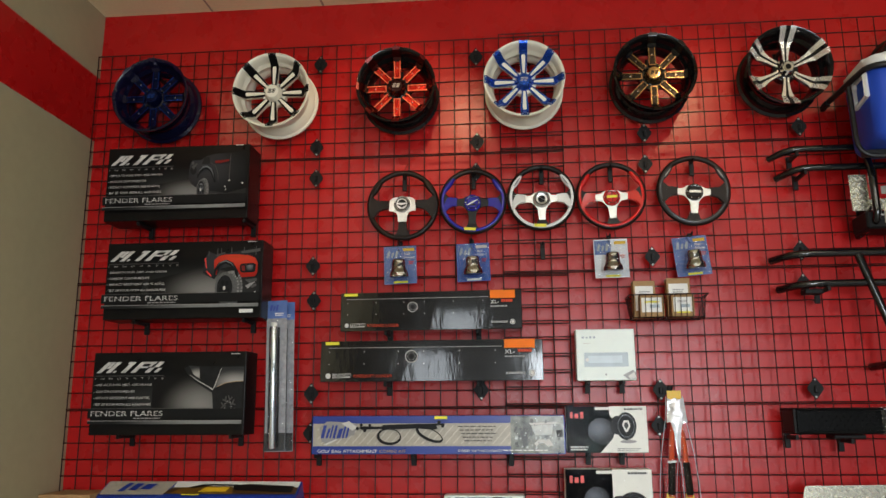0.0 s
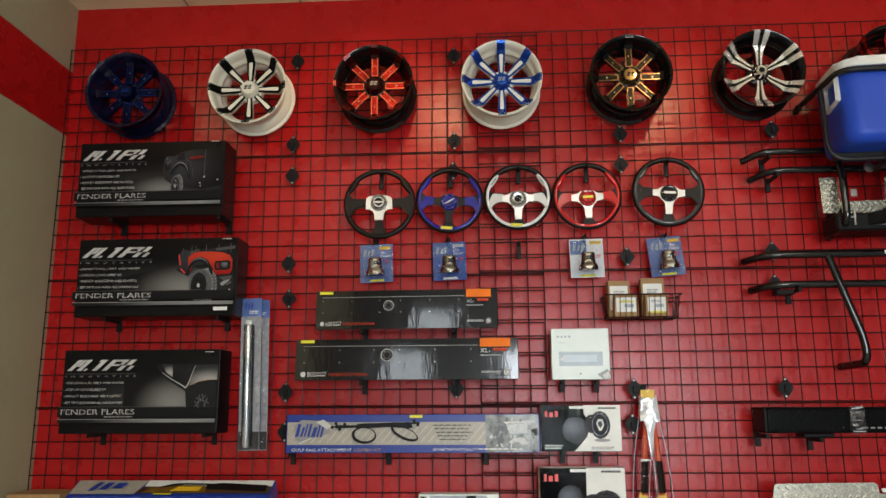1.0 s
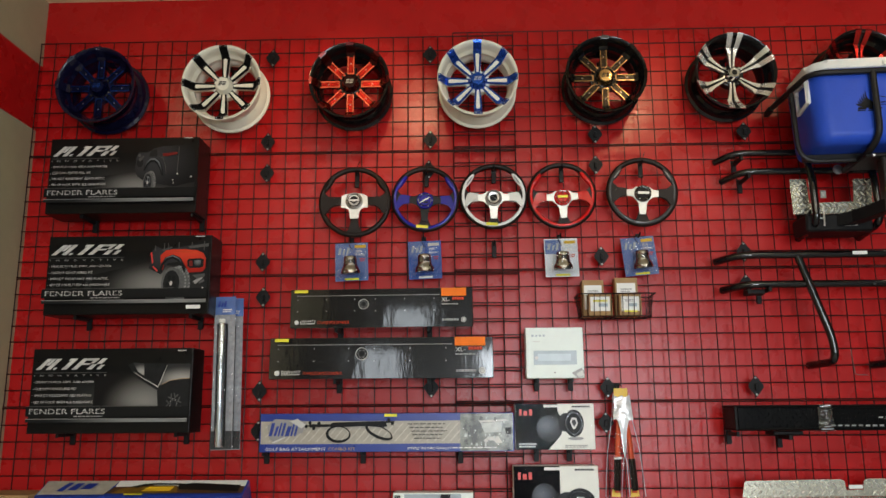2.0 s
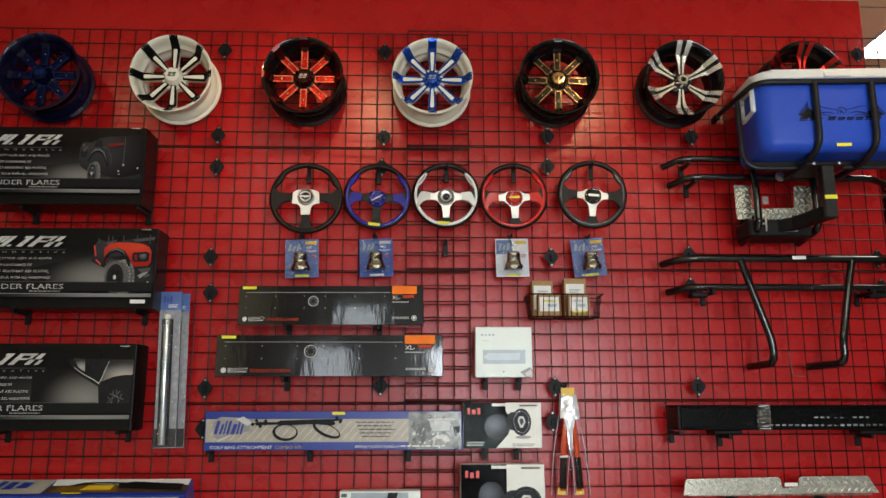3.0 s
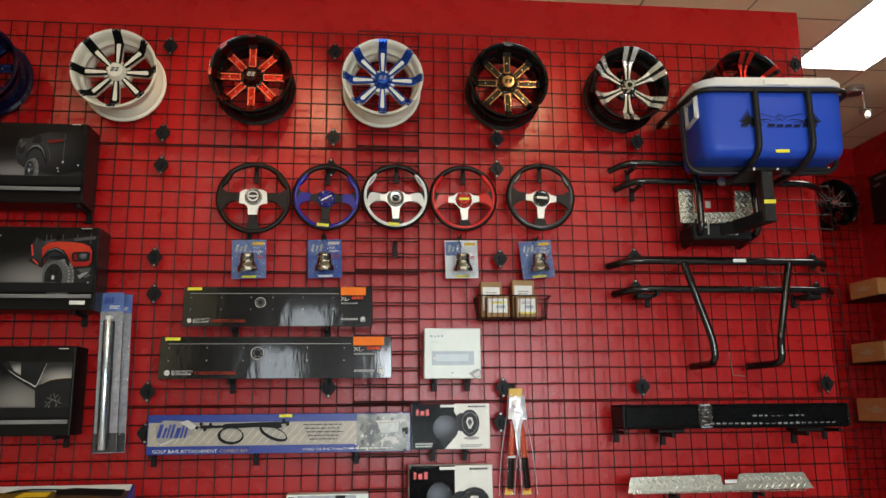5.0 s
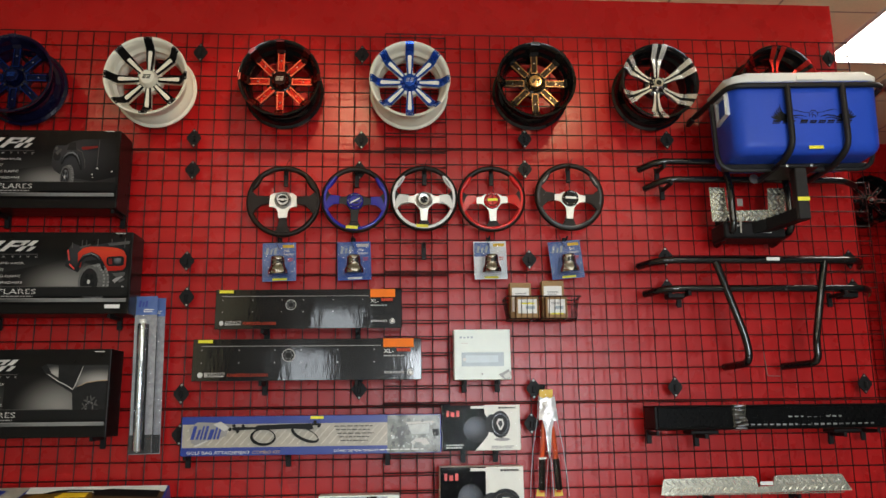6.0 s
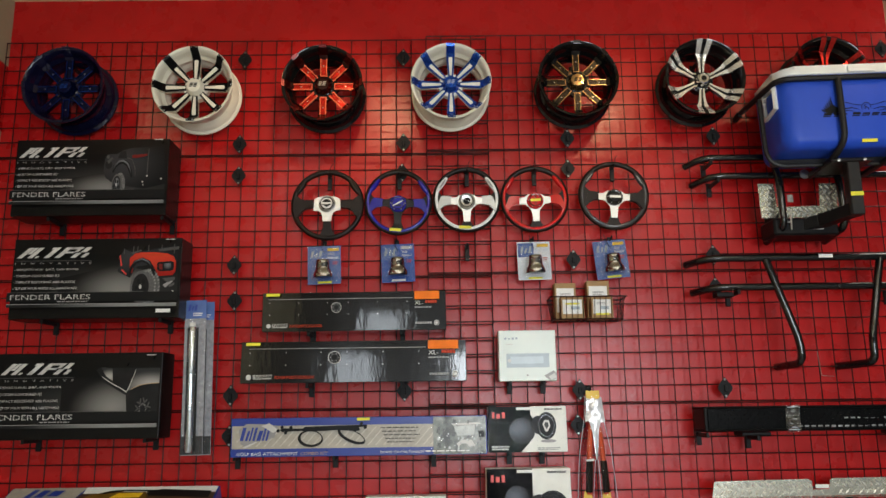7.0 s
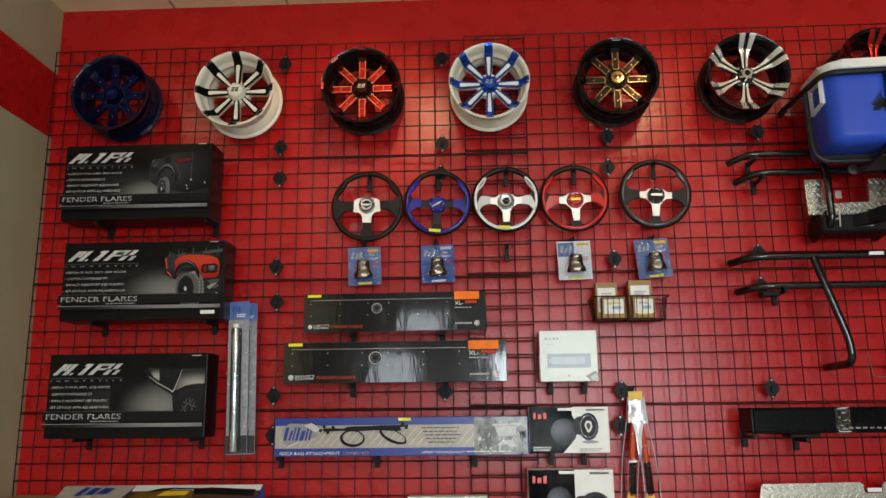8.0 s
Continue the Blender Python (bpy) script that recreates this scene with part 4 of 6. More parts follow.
# tilted golf bag carton and a brown carton beside it, low in the corner
t, f = carton("golf_bag_holder_box", "blue edged golf bag holder carton leaning back on its pegs", "carton", 0.3, 1.21, 0.767, 0.917, -0.225, -0.1, BLUE_INK, tilt=27.0)
t.matrix_world = pose(0.755, -0.055, 0.817, 27)
f.block("printed_ground", PALE_INK, 0.03, 0.06, 0.97, 0.85)
f.shape("printed_bag", INK, [(0.52, 0.3), (0.95, 0.15), (0.95, 0.5), (0.6, 0.6)])
w, h, d = 0.91, 0.15, 0.125


def on_top(name, mat, outline, k):
    bm = bmesh.new()
    bm.faces.new([bm.verts.new(((u - 0.5) * w, -d * v, h + 0.0006 * k)) for u, v in outline])
    part(name, bm, mat, t)


on_top("printed_ground", PALE_INK, [(0.006, 0.02), (0.36, 0.02), (0.33, 0.88), (0.006, 0.88)], 2)
on_top("printed_picture", LABEL, [(0.36, 0.02), (0.992, 0.02), (0.992, 0.45), (0.36, 0.45)], 3)
on_top("printed_picture", PHOTO, [(0.33, 0.84), (0.36, 0.42), (0.992, 0.4), (0.992, 0.84)], 4)
on_top("printed_picture", TAN_DARK, [(0.36, 0.84), (0.4, 0.5), (0.52, 0.34), (0.66, 0.36), (0.68, 0.84)], 5)
on_top("printed_picture", INK, [(0.66, 0.3), (0.74, 0.2), (0.97, 0.34), (0.97, 0.74), (0.68, 0.6)], 6)
on_top("printed_picture", TOOL_YELLOW, [(0.5, 0.72), (0.53, 0.44), (0.65, 0.42), (0.64, 0.7)], 7)
on_top("printed_strap", INK, [(0.44, 0.44), (0.5, 0.26), (0.56, 0.22), (0.84, 0.3), (0.84, 0.38), (0.56, 0.32), (0.47, 0.48)], 7.4)
on_top("trade_mark", GREY_INK, [(0.08, 0.7), (0.11, 0.24), (0.28, 0.26), (0.27, 0.5), (0.16, 0.64)], 8)
on_top("trade_mark", BLUE_INK, [(0.09, 0.72), (0.12, 0.18), (0.145, 0.18), (0.12, 0.72)], 9)
on_top("trade_mark", BLUE_INK, [(0.14, 0.66), (0.165, 0.22), (0.2, 0.22), (0.18, 0.66)], 10)
on_top("trade_mark", BLUE_INK, [(0.2, 0.6), (0.22, 0.25), (0.27, 0.25), (0.25, 0.6)], 11)
on_top("price_sticker", YELLOW, [(0.43, 0.9), (0.52, 0.9), (0.52, 0.98), (0.43, 0.98)], 12)
carton("brown_carton", "plain brown kraft carton low in the corner", "carton", 0.05, 0.292, 0.6, 0.905, -0.27, -0.05, KRAFT)
peg(0.12, 0.6, 0.2)
peg(0.24, 0.6, 0.2)
peg(0.45, 0.8, 0.02)
peg(1.05, 0.8, 0.02)


# ---- wheels ----
DEEP, LIP = 0.185, 0.194


def barrel():
    """The rim's barrel, its back at y = 0 and its lip at y = -DEEP."""
    return lathe([(0.15, -0.028), (0.168, -0.012), (0.19, 0.0), (0.194, 0.0), (0.194, -0.01), (0.182, -0.018), (0.176, -0.04), (0.158, -0.06), (0.156, -0.11),
                  (0.174, -0.135), (0.182, -0.165), (0.192, -DEEP + 0.012), (LIP, -DEEP + 0.003), (0.191, -DEEP), (0.185, -DEEP + 0.002), (0.179, -DEEP + 0.008),
                  (0.172, -DEEP + 0.03), (0.166, -DEEP + 0.085), (0.15, -0.07), (0.146, -0.04), (0.15, -0.028)], 64)


def bar_along(profile, widths, thick):
    """A spoke that runs up z: (radius, front depth) pairs with half widths."""
    bm = bmesh.new()
    rings = []
    for (r, y), w in zip(profile, widths):
        rings.append([bm.verts.new(p) for p in ((-w, y, r), (w, y, r), (w * 0.8, y + thick, r), (-w * 0.8, y + thick, r))])
    for a, b in zip(rings, rings[1:]):
        for k in range(4):
            bm.faces.new((a[k], a[(k + 1) % 4], b[(k + 1) % 4], b[k]))
    bm.faces.new(rings[0][::-1])
    bm.faces.new(rings[-1])
    return bm


FACE = -DEEP + 0.062      # depth of the spokes' front


def frame_plate(bm, w, z0, z1, t, y):
    """A flat rectangular frame that follows the spoke's face."""
    for x0, x1, a, b in ((-w, -w + t, z0, z1), (w - t, w, z0, z1), (-w + t, w - t, z0, z0 + t), (-w + t, w - t, z1 - t, z1)):
        solid(x0, x1, y - 0.003, y + 0.002, a, b, bm=bm)
    return bm


barrel_mesh = {}


def wheel_root(label, x, z, y_back, body):
    t = thing("alloy_wheel", label, "wheel rim", pose(x, y_back, z), "display wheel rims")
    if body.name not in barrel_mesh:
        barrel_mesh[body.name] = mesh_of("barrel", barrel(), body, 35)
    part("barrel", barrel_mesh[body.name], body, t)
    hub = lathe([(0.0, FACE + 0.05), (0.055, FACE + 0.05), (0.06, FACE + 0.03), (0.056, FACE + 0.008), (0.04, FACE), (0.0, FACE)], 32)
    part("hub", hub, body, t, smooth=True)
    return t


def lug_nuts(t, mat, r=0.046):
    me = mesh_of("lug_nut", lathe([(0.0, FACE - 0.012), (0.005, FACE - 0.012), (0.007, FACE - 0.008), (0.008, FACE + 0.004)], 8), mat, True)
    for k in range(4):
        part("lug_nut", me, mat, t, at=pose(r * math.cos(0.785 + k * 1.571), 0, r * math.sin(0.785 + k * 1.571)))


def web(body, count, r_in, r_out, half, t, turn=0.0):
    """The hub's web: a star whose points run out into the spokes with soft fillets between them."""
    pts = []
    for k in range(count):
        for off, r in ((-0.5, r_in), (-0.33, r_in * 1.02), (-0.2, r_in * 1.14), (-half, r_out), (half, r_out), (0.2, r_in * 1.14), (0.33, r_in * 1.02)):
            a = 2 * math.pi * (k + off) / count + radians(turn)
            pts.append((r * math.sin(a), r * math.cos(a)))
    bm = plate(pts, FACE + 0.002, FACE + 0.026)
    part("web", bm, body, t)


def spoke_wheel(label, x, z, body, accent, strip, cap, y_back=-0.045, turn=0.0, tip_mat=None, edge=0.0085, crest_mat=None, proud=0.0035):
    """Eight straight spokes, each with a bolted insert and a tip that climbs to the lip."""
    t = wheel_root(label, x, z, y_back, body)
    web(body, 8, 0.058 if not tip_mat else 0.068, 0.086, 0.17 if tip_mat else 0.13, t, turn)
    half = 0.0195 if not tip_mat else 0.0168
    prof = [(0.03, FACE + 0.012), (0.06, FACE), (0.142, FACE - 0.004), (0.158, FACE - 0.018), (0.18, -DEEP + 0.006)]
    spoke = mesh_of("spoke", bar_along(prof, [0.012, 0.0148, 0.0202, 0.0202, 0.0195] if not tip_mat else [0.013, 0.0145, 0.0168, 0.0178, 0.0185], 0.026), body, 30)
    if tip_mat:
        insert = mesh_of("insert", frame_plate(bmesh.new(), half, 0.052, 0.153, edge, FACE - 0.0045), accent)
        centre = mesh_of("insert_strip", solid(edge - half + 0.0007, half - edge - 0.0007, FACE - 0.004 - proud, FACE - 0.001, 0.053 + edge, 0.152 - edge, 0.0015), strip)
    else:
        # a tapered plate with a round-ended slot of the body's colour along its middle
        insert = mesh_of("insert", plate([(-0.0105, 0.032), (0.0105, 0.032), (0.0155, 0.08), (0.0203, 0.147), (-0.0203, 0.147), (-0.0155, 0.08)], FACE - 0.01, FACE - 0.001), accent)
        slot = [(-0.0035, 0.0465), (0.0035, 0.0465), (0.0055, 0.049), (0.0076, 0.09), (0.0096, 0.134), (0.0085, 0.14), (0.0045, 0.142), (-0.0045, 0.142), (-0.0085, 0.14), (-0.0096, 0.134), (-0.0076, 0.09), (-0.0055, 0.049)]
        centre = mesh_of("insert_strip", plate(slot, FACE - 0.0125, FACE - 0.004), strip)
    bar = mesh_of("insert_bar", solid(-half + 0.001, half - 0.001, FACE - 0.0085, FACE - 0.002, 0.1, 0.1035, 0.0006), accent)
    tip_bm = bar_along([(0.1455, FACE - 0.0105), (0.1575, FACE - 0.0225), (0.178, -DEEP + 0.002), (0.19, -DEEP - 0.003)], [0.0203, 0.0203, 0.0198, 0.019], 0.004)
    tip = mesh_of("tip", tip_bm, tip_mat or accent)
    crest = mesh_of("tip_crest", bar_along([(0.18, -DEEP + 0.0005), (0.1925, -DEEP - 0.0045)], [0.0185, 0.018], 0.004), crest_mat or accent)
    bolt = mesh_of("bolt", lathe([(0.0, -0.004), (0.003, -0.003), (0.0032, 0.0)], 8), SCREW, True)
    stud = mesh_of("insert_stud", lathe([(0.0, FACE - 0.0095), (0.0025, FACE - 0.009), (0.003, FACE - 0.005)], 8), SCREW, True)
    for k in range(8):
        s = part("spoke", spoke, body, t, at=pose(0, 0, 0, 0, 45 * k + turn, 0))
        part("insert", insert, accent, s)
        part("insert_strip", centre, strip, s)
        part("tip", tip, tip_mat or accent, s)
        if tip_mat:
            part("insert_bar", bar, accent, s)
            part("tip_crest", crest, crest_mat or accent, s)
            part("insert_stud", stud, SCREW, s, at=pose(0, 0, 0.108))
        else:
            for sx in (-0.0115, 0.0115):
                part("bolt", bolt, SCREW, s, at=pose(sx, -DEEP - 0.003, 0.184))
    part("centre_cap", lathe([(0.045, FACE + 0.002), (0.044, FACE - 0.012), (0.039, FACE - 0.022), (0.034, FACE - 0.038), (0.03, FACE - 0.041), (0.0, FACE - 0.043)], 8 if cap is not WHITE_PAINT else 28), cap, t, smooth=30 if cap is WHITE_PAINT else False)
    mark = bmesh.new()
    for dx in (-0.0095, 0.0095):
        for dz, lean in ((-0.0075, -0.002), (0.0, 0.0), (0.0075, 0.002)):
            solid(dx + lean - 0.0075, dx + lean + 0.0075, FACE - 0.0455, FACE - 0.0425, dz - 0.0019, dz + 0.0019, bm=mark)
    part("cap_mark", mark, BLACK_PAINT if cap is WHITE_PAINT else GOLD_DEEP if cap is GOLD_METAL else BLUE_METAL if cap is BLUE_DEPTH else SATIN, t)
    lug_nuts(t, SATIN_BLACK if body is WHITE_PAINT else BLACK_CHROME, 0.054)
    return t


def blade_wheel(label, x, z, face, y_back=-0.045, turn=0.0):
    """Six pairs of flared, machined blades on a black barrel."""
    t = wheel_root(label, x, z, y_back, BLACK_PAINT)
    web(BLACK_PAINT, 6, 0.05, 0.09, 0.16, t, turn)
    under = mesh_of("spoke", bar_along([(0.03, FACE + 0.014), (0.07, FACE + 0.006), (0.138, FACE - 0.004), (0.182, -DEEP + 0.014)], [0.012, 0.015, 0.027, 0.037], 0.02), BLACK_PAINT, 30)
    blades = []
    for s in (-1, 1):
        bm = bmesh.new()
        rows = [(0.04, FACE - 0.004, 0.004, 0.0115), (0.07, FACE - 0.004, 0.0046, 0.0135), (0.1, FACE - 0.006, 0.0056, 0.0172), (0.122, FACE - 0.008, 0.0066, 0.0225),
                (0.136, FACE - 0.011, 0.0074, 0.0295), (0.143, FACE - 0.02, 0.0084, 0.0305), (0.17, -DEEP + 0.014, 0.0096, 0.0345), (0.185, -DEEP + 0.001, 0.0106, 0.0375), (0.192, -DEEP - 0.003, 0.011, 0.039)]
        rings = [[bm.verts.new(p) for p in ((s * a, y, r), (s * b, y, r - 0.1 * b * b / 0.05 * (r > 0.15)), (s * b, y + 0.009, r), (s * a, y + 0.009, r))] for r, y, a, b in rows]
        for p, q in zip(rings, rings[1:]):
            for k in range(4):
                bm.faces.new((p[k], p[(k + 1) % 4], q[(k + 1) % 4], q[k]))
        bm.faces.new(rings[0][::-1])
        bm.faces.new(rings[-1])
        blades.append(mesh_of("blade", bm, face, 12))
    for k in range(6):
        s = part("spoke", under, BLACK_PAINT, t, at=pose(0, 0, 0, 0, 60 * k + turn, 0))
        for me in blades:
            part("blade", me, face, s)
    part("centre_cap", lathe([(0.036, FACE + 0.002), (0.034, FACE - 0.016), (0.028, FACE - 0.034), (0.024, FACE - 0.038), (0.0, FACE - 0.036)], 8), CHROME, t, smooth=20)
    part("cap_mark", lathe([(0.0, FACE - 0.0395), (0.012, FACE - 0.0395), (0.014, FACE - 0.036)], 16), BLACK_PAINT, t)
    lug_nuts(t, CHROME)
    return t


WHEEL_Z = 2.806
spoke_wheel("gloss black wheel rim with deep blue spoke inserts", 0.402, WHEEL_Z, NAVY_PAINT, DEEP_BLUE, BLUE_DEPTH, BLUE_DEPTH, tip_mat=NAVY_PAINT, crest_mat=NAVY_PAINT, edge=0.0055, proud=0.0)
spoke_wheel("white wheel rim with black edged spokes", 1.018, WHEEL_Z, WHITE_PAINT, SATIN_BLACK, WHITE_PAINT, WHITE_PAINT)
spoke_wheel("gloss black wheel rim with red framed spokes", 1.636, WHEEL_Z, BLACK_PAINT, RED_METAL, RED_DEEP, RED_BLACK, tip_mat=RED_BLACK, edge=0.0058, crest_mat=RED_EDGE, proud=0.0)
spoke_wheel("white wheel rim with blue edged spokes and blue cap", 2.254, WHEEL_Z + 0.004, WHITE_PAINT, BLUE_METAL, WHITE_PAINT, BLUE_METAL)
spoke_wheel("gloss black wheel rim with gold framed spokes", 2.866, WHEEL_Z + 0.01, BLACK_PAINT, GOLD_EDGE, GOLD_DEEP, GOLD_METAL, tip_mat=BLACK_PAINT, edge=0.0056, crest_mat=GOLD_DEEP, proud=0.0)
blade_wheel("black wheel rim with machined silver twin blades", 3.478, WHEEL_Z + 0.014, ALLOY, turn=3)
blade_wheel("black wheel rim with red twin blades behind the cooler", 4.086, WHEEL_Z + 0.02, RED_FACE, turn=3)
spoke_wheel("gloss black wheel rim with chrome framed spokes in the alcove", 5.958, 2.84, BLACK_PAINT, SMOKED, BLACK_PAINT, CHROME, y_back=NORTH - 0.045, tip_mat=BLACK_PAINT, edge=0.0062, proud=0.0)
for x in (0.402, 1.018, 1.636, 2.254, 2.866, 3.478, 4.086):
    peg(x, WHEEL_Z + 0.135, 0.12, "black steel peg arm inside a wheel rim's barrel")


# ---- steering wheels ----
def arc(r, a0, a1, y, n):
    return [(r * math.cos(radians(a0 + (a1 - a0) * k / n)), y, r * math.sin(radians(a0 + (a1 - a0) * k / n))) for k in range(n + 1)]


def almond(x, y, z, long, wide, thick, lean):
    """A stretched, rounded pad; lean turns its long axis from x towards z."""
    bm = bmesh.new()
    bmesh.ops.create_uvsphere(bm, u_segments=14, v_segments=10, radius=1.0, matrix=pose(x, y, z, 0, -lean, 0) @ Matrix.Diagonal((long, thick, wide, 1)))
    return bm


def steering_wheel(label, x, z, top, side, arm, centre, cap, tag=False, turn=0.0, radius=0.158, low=0.014, wing=0.072):
    """A padded sports wheel: leather crown, coloured lower rim, three arms and a round boss."""
    t = thing("steering_wheel", label, "steering wheel", pose(x, -0.075, z, 0, turn, 0), "steering wheels")
    R, L = radius + 0.0032, low
    crown = part("rim_top", pipe(arc(R, 22, 158, 0, 30), 0.0128, 12), top, t, smooth=True)
    part("rim_bottom", pipe(arc(R, 158, 382, 0, 46), 0.0128, 12), top, t, smooth=True)
    if side is not top:
        part("rim_trim", pipe(arc(R - 0.0052, 147, 393, -0.0058, 60), 0.0094, 10), side, t, "glossy coloured rim trim", smooth=True)
    for s in (-1, 1):
        a = radians(34)
        c, d = math.cos(a), math.sin(a)
        part("thumb_grip", almond(s * (R - 0.0105) * c, -0.004, (R - 0.0105) * d, 0.046, 0.0125, 0.0135, s * (90 + 34) if s > 0 else 180 - 124), side, crown, smooth=True)
        if side in (WHITE_GRIP, GREY_GRIP):
            part("grip_inlay", almond(s * (R - 0.013) * c, -0.0125, (R - 0.013) * d, 0.027, 0.0042, 0.0065, s * (90 + 34) if s > 0 else 180 - 124), GREY_INK, crown, smooth=True)
        joint, sleeve, fillet = bmesh.new(), bmesh.new(), bmesh.new()
        plate([(s * 0.038, -0.014 - L * 0.5), (s * 0.038, 0.013 - L * 0.5), (s * 0.08, 0.016 - L * 0.5), (s * 0.08, -0.016 - L * 0.5)], -0.013, 0.006, bm=joint)
        plate([(s * 0.07, -0.019 - L * 0.5), (s * 0.07, 0.018 - L * 0.5), (s * 0.098, 0.022 - L * 0.5), (s * 0.118, 0.023 - L * 0.5), (s * 0.125, 0.016 - L * 0.5), (s * 0.132, 0.0 - L * 0.5), (s * (R - 0.01), -0.034), (s * (R - 0.008), -0.056),
               (s * (R - 0.018), -0.07), (s * 0.126, -0.044 - L * 0.5), (s * 0.11, -0.027 - L * 0.5), (s * 0.095, -0.021 - L * 0.5)], -0.017, 0.005, bm=sleeve)
        plate([(s * 0.106, -0.01), (s * 0.108, 0.018 - L * 0.5), (s * 0.126, 0.026), (s * (R - 0.012), 0.046), (s * (R - 0.003), 0.034), (s * (R - 0.003), -0.036), (s * (R - 0.012), -0.04)], -0.012, 0.007, bm=fillet)
        for bm in (joint, sleeve, fillet):
            bmesh.ops.bevel(bm, geom=[e for e in bm.edges], offset=0.0025, segments=2, affect="EDGES")
        part("side_arm", joint, top, t, smooth=50)
        part("arm_sleeve", sleeve, arm, t, smooth=50)
        part("arm_fillet", fillet, top, t, smooth=50)
    q = -0.1 if L else -0.085
    foot = plate([(-0.018, q), (0.018, q), (0.021, -0.116), (0.03, -R + 0.02), (0.05, -R + 0.008), (-0.05, -R + 0.008), (-0.03, -R + 0.02), (-0.021, -0.116)], -0.013, 0.004)
    bmesh.ops.bevel(foot, geom=[e for e in foot.edges], offset=0.0025, segments=2, affect="EDGES")
    part("lower_arm", foot, top, t, smooth=50)
    if L:
        spider = [(-wing - 0.004, -0.016), (-wing - 0.004, 0.014), (-0.05, 0.017), (-0.032, 0.03), (0.032, 0.03), (0.05, 0.017), (wing + 0.004, 0.014), (wing + 0.004, -0.016), (0.048, -0.02), (0.032, -0.034),
                  (0.02, -0.052), (0.0155, -0.104), (-0.0155, -0.104), (-0.02, -0.052), (-0.032, -0.034), (-0.048, -0.02)]
    else:
        spider = [(-0.066, -0.032), (-0.062, 0.024), (-0.046, 0.034), (-0.02, 0.039), (0.02, 0.039), (0.046, 0.034), (0.062, 0.024), (0.066, -0.032), (0.044, -0.034), (0.03, -0.042), (0.024, -0.056), (0.022, -0.086),
                  (-0.022, -0.086), (-0.024, -0.056), (-0.03, -0.042), (-0.044, -0.034)]
    bm = plate(spider, 0.002, 0.008)
    bmesh.ops.bevel(bm, geom=[e for e in bm.edges], offset=0.001, affect="EDGES")
    part("spider", bm, centre, t, at=pose(0, -0.02, -L * 0.7))
    boss_mat = centre if side in (LEATHER, WHITE_GRIP) else BLACK_CHROME if side is GREY_GRIP else side
    boss = part("boss", lathe([(0.0, -0.03), (0.026, -0.031), (0.033, -0.034), (0.039, -0.03), (0.041, -0.018)], 32), boss_mat, t, smooth=40, at=pose(0, 0, -L))
    small = 0.62 if side is WHITE_GRIP else 1.0
    part("horn_button", lathe([(0.0, -0.0345), (0.025 * small, -0.034), (0.028 * small, -0.031)], 24), cap, boss, smooth=25)
    part("boss_ring", lathe([(0.0275, -0.0335), (0.0285, -0.0352), (0.0305, -0.0355), (0.0315, -0.0335)], 28), RACK if side in (LEATHER, WHITE_GRIP) else BLACK_CHROME, boss, smooth=True)

    def emblem(mat, outline):
        part("button_mark", plate(outline, -0.037, -0.0345), mat, boss)

    if cap is RED_GRIP:
        emblem(YELLOW, [(-0.024, -0.005), (0.024, -0.005), (0.024, 0.006), (-0.024, 0.006)])
        emblem(BLACK_PAINT, [(-0.0015, -0.025), (0.0015, -0.025), (0.0015, -0.007), (-0.0015, -0.007)])
        emblem(BLACK_PAINT, [(-0.0015, 0.008), (0.0015, 0.008), (0.0015, 0.025), (-0.0015, 0.025)])
    elif cap is SATIN:
        emblem(STEEL, [(-0.022, 0.004), (0.022, 0.004), (0.013, 0.016), (0.0, 0.02), (-0.013, 0.016)])
        emblem(STEEL, [(-0.024, -0.005), (-0.012, -0.004), (0.0, -0.008), (0.012, -0.004), (0.024, -0.005), (0.012, -0.012), (0.0, -0.02), (-0.012, -0.012)])
    elif side in (BLUE_GRIP, WHITE_GRIP):
        k = 1 if side is BLUE_GRIP else -1
        emblem(SATIN, [(-0.025, -0.014 * k - 0.002), (0.0, -0.0015 - 0.002 * k), (0.025, 0.014 * k - 0.001), (0.025, 0.014 * k + 0.002), (0.0, 0.0025 + 0.002 * k), (-0.025, -0.014 * k + 0.001)])
        if side is BLUE_GRIP:
            emblem(STEEL, [(-0.014, -0.015), (0.014, -0.015), (0.018, -0.007), (-0.004, -0.008)])
    else:
        emblem(SATIN, [(-0.026, -0.005), (0.026, -0.005), (0.026, 0.006), (-0.026, 0.006)])
    screw = mesh_of("boss_screw", lathe([(0.0, -0.037), (0.0024, -0.036), (0.0026, -0.033)], 8), STEEL if cap is SATIN else SCREW, True)
    for k in range(6):
        part("boss_screw", screw, SCREW, boss, at=pose(0.034 * math.cos(k * 1.047), 0, 0.034 * math.sin(k * 1.047)))
    if tag:
        part("price_tag", solid(-0.03, 0.026, -0.024, -0.0225, -R + 0.002, -R + 0.016), YELLOW, t, "yellow price sticker", at=pose(0, 0, 0, 0, 3, 0))
    part("hanging_tie", pipe(rounded([(0.006, -0.004, R - 0.004), (0.01, 0.012, R + 0.03), (0.02, 0.02, R + 0.05)], 0.01), 0.0018, 6), STEEL, t)
    return t


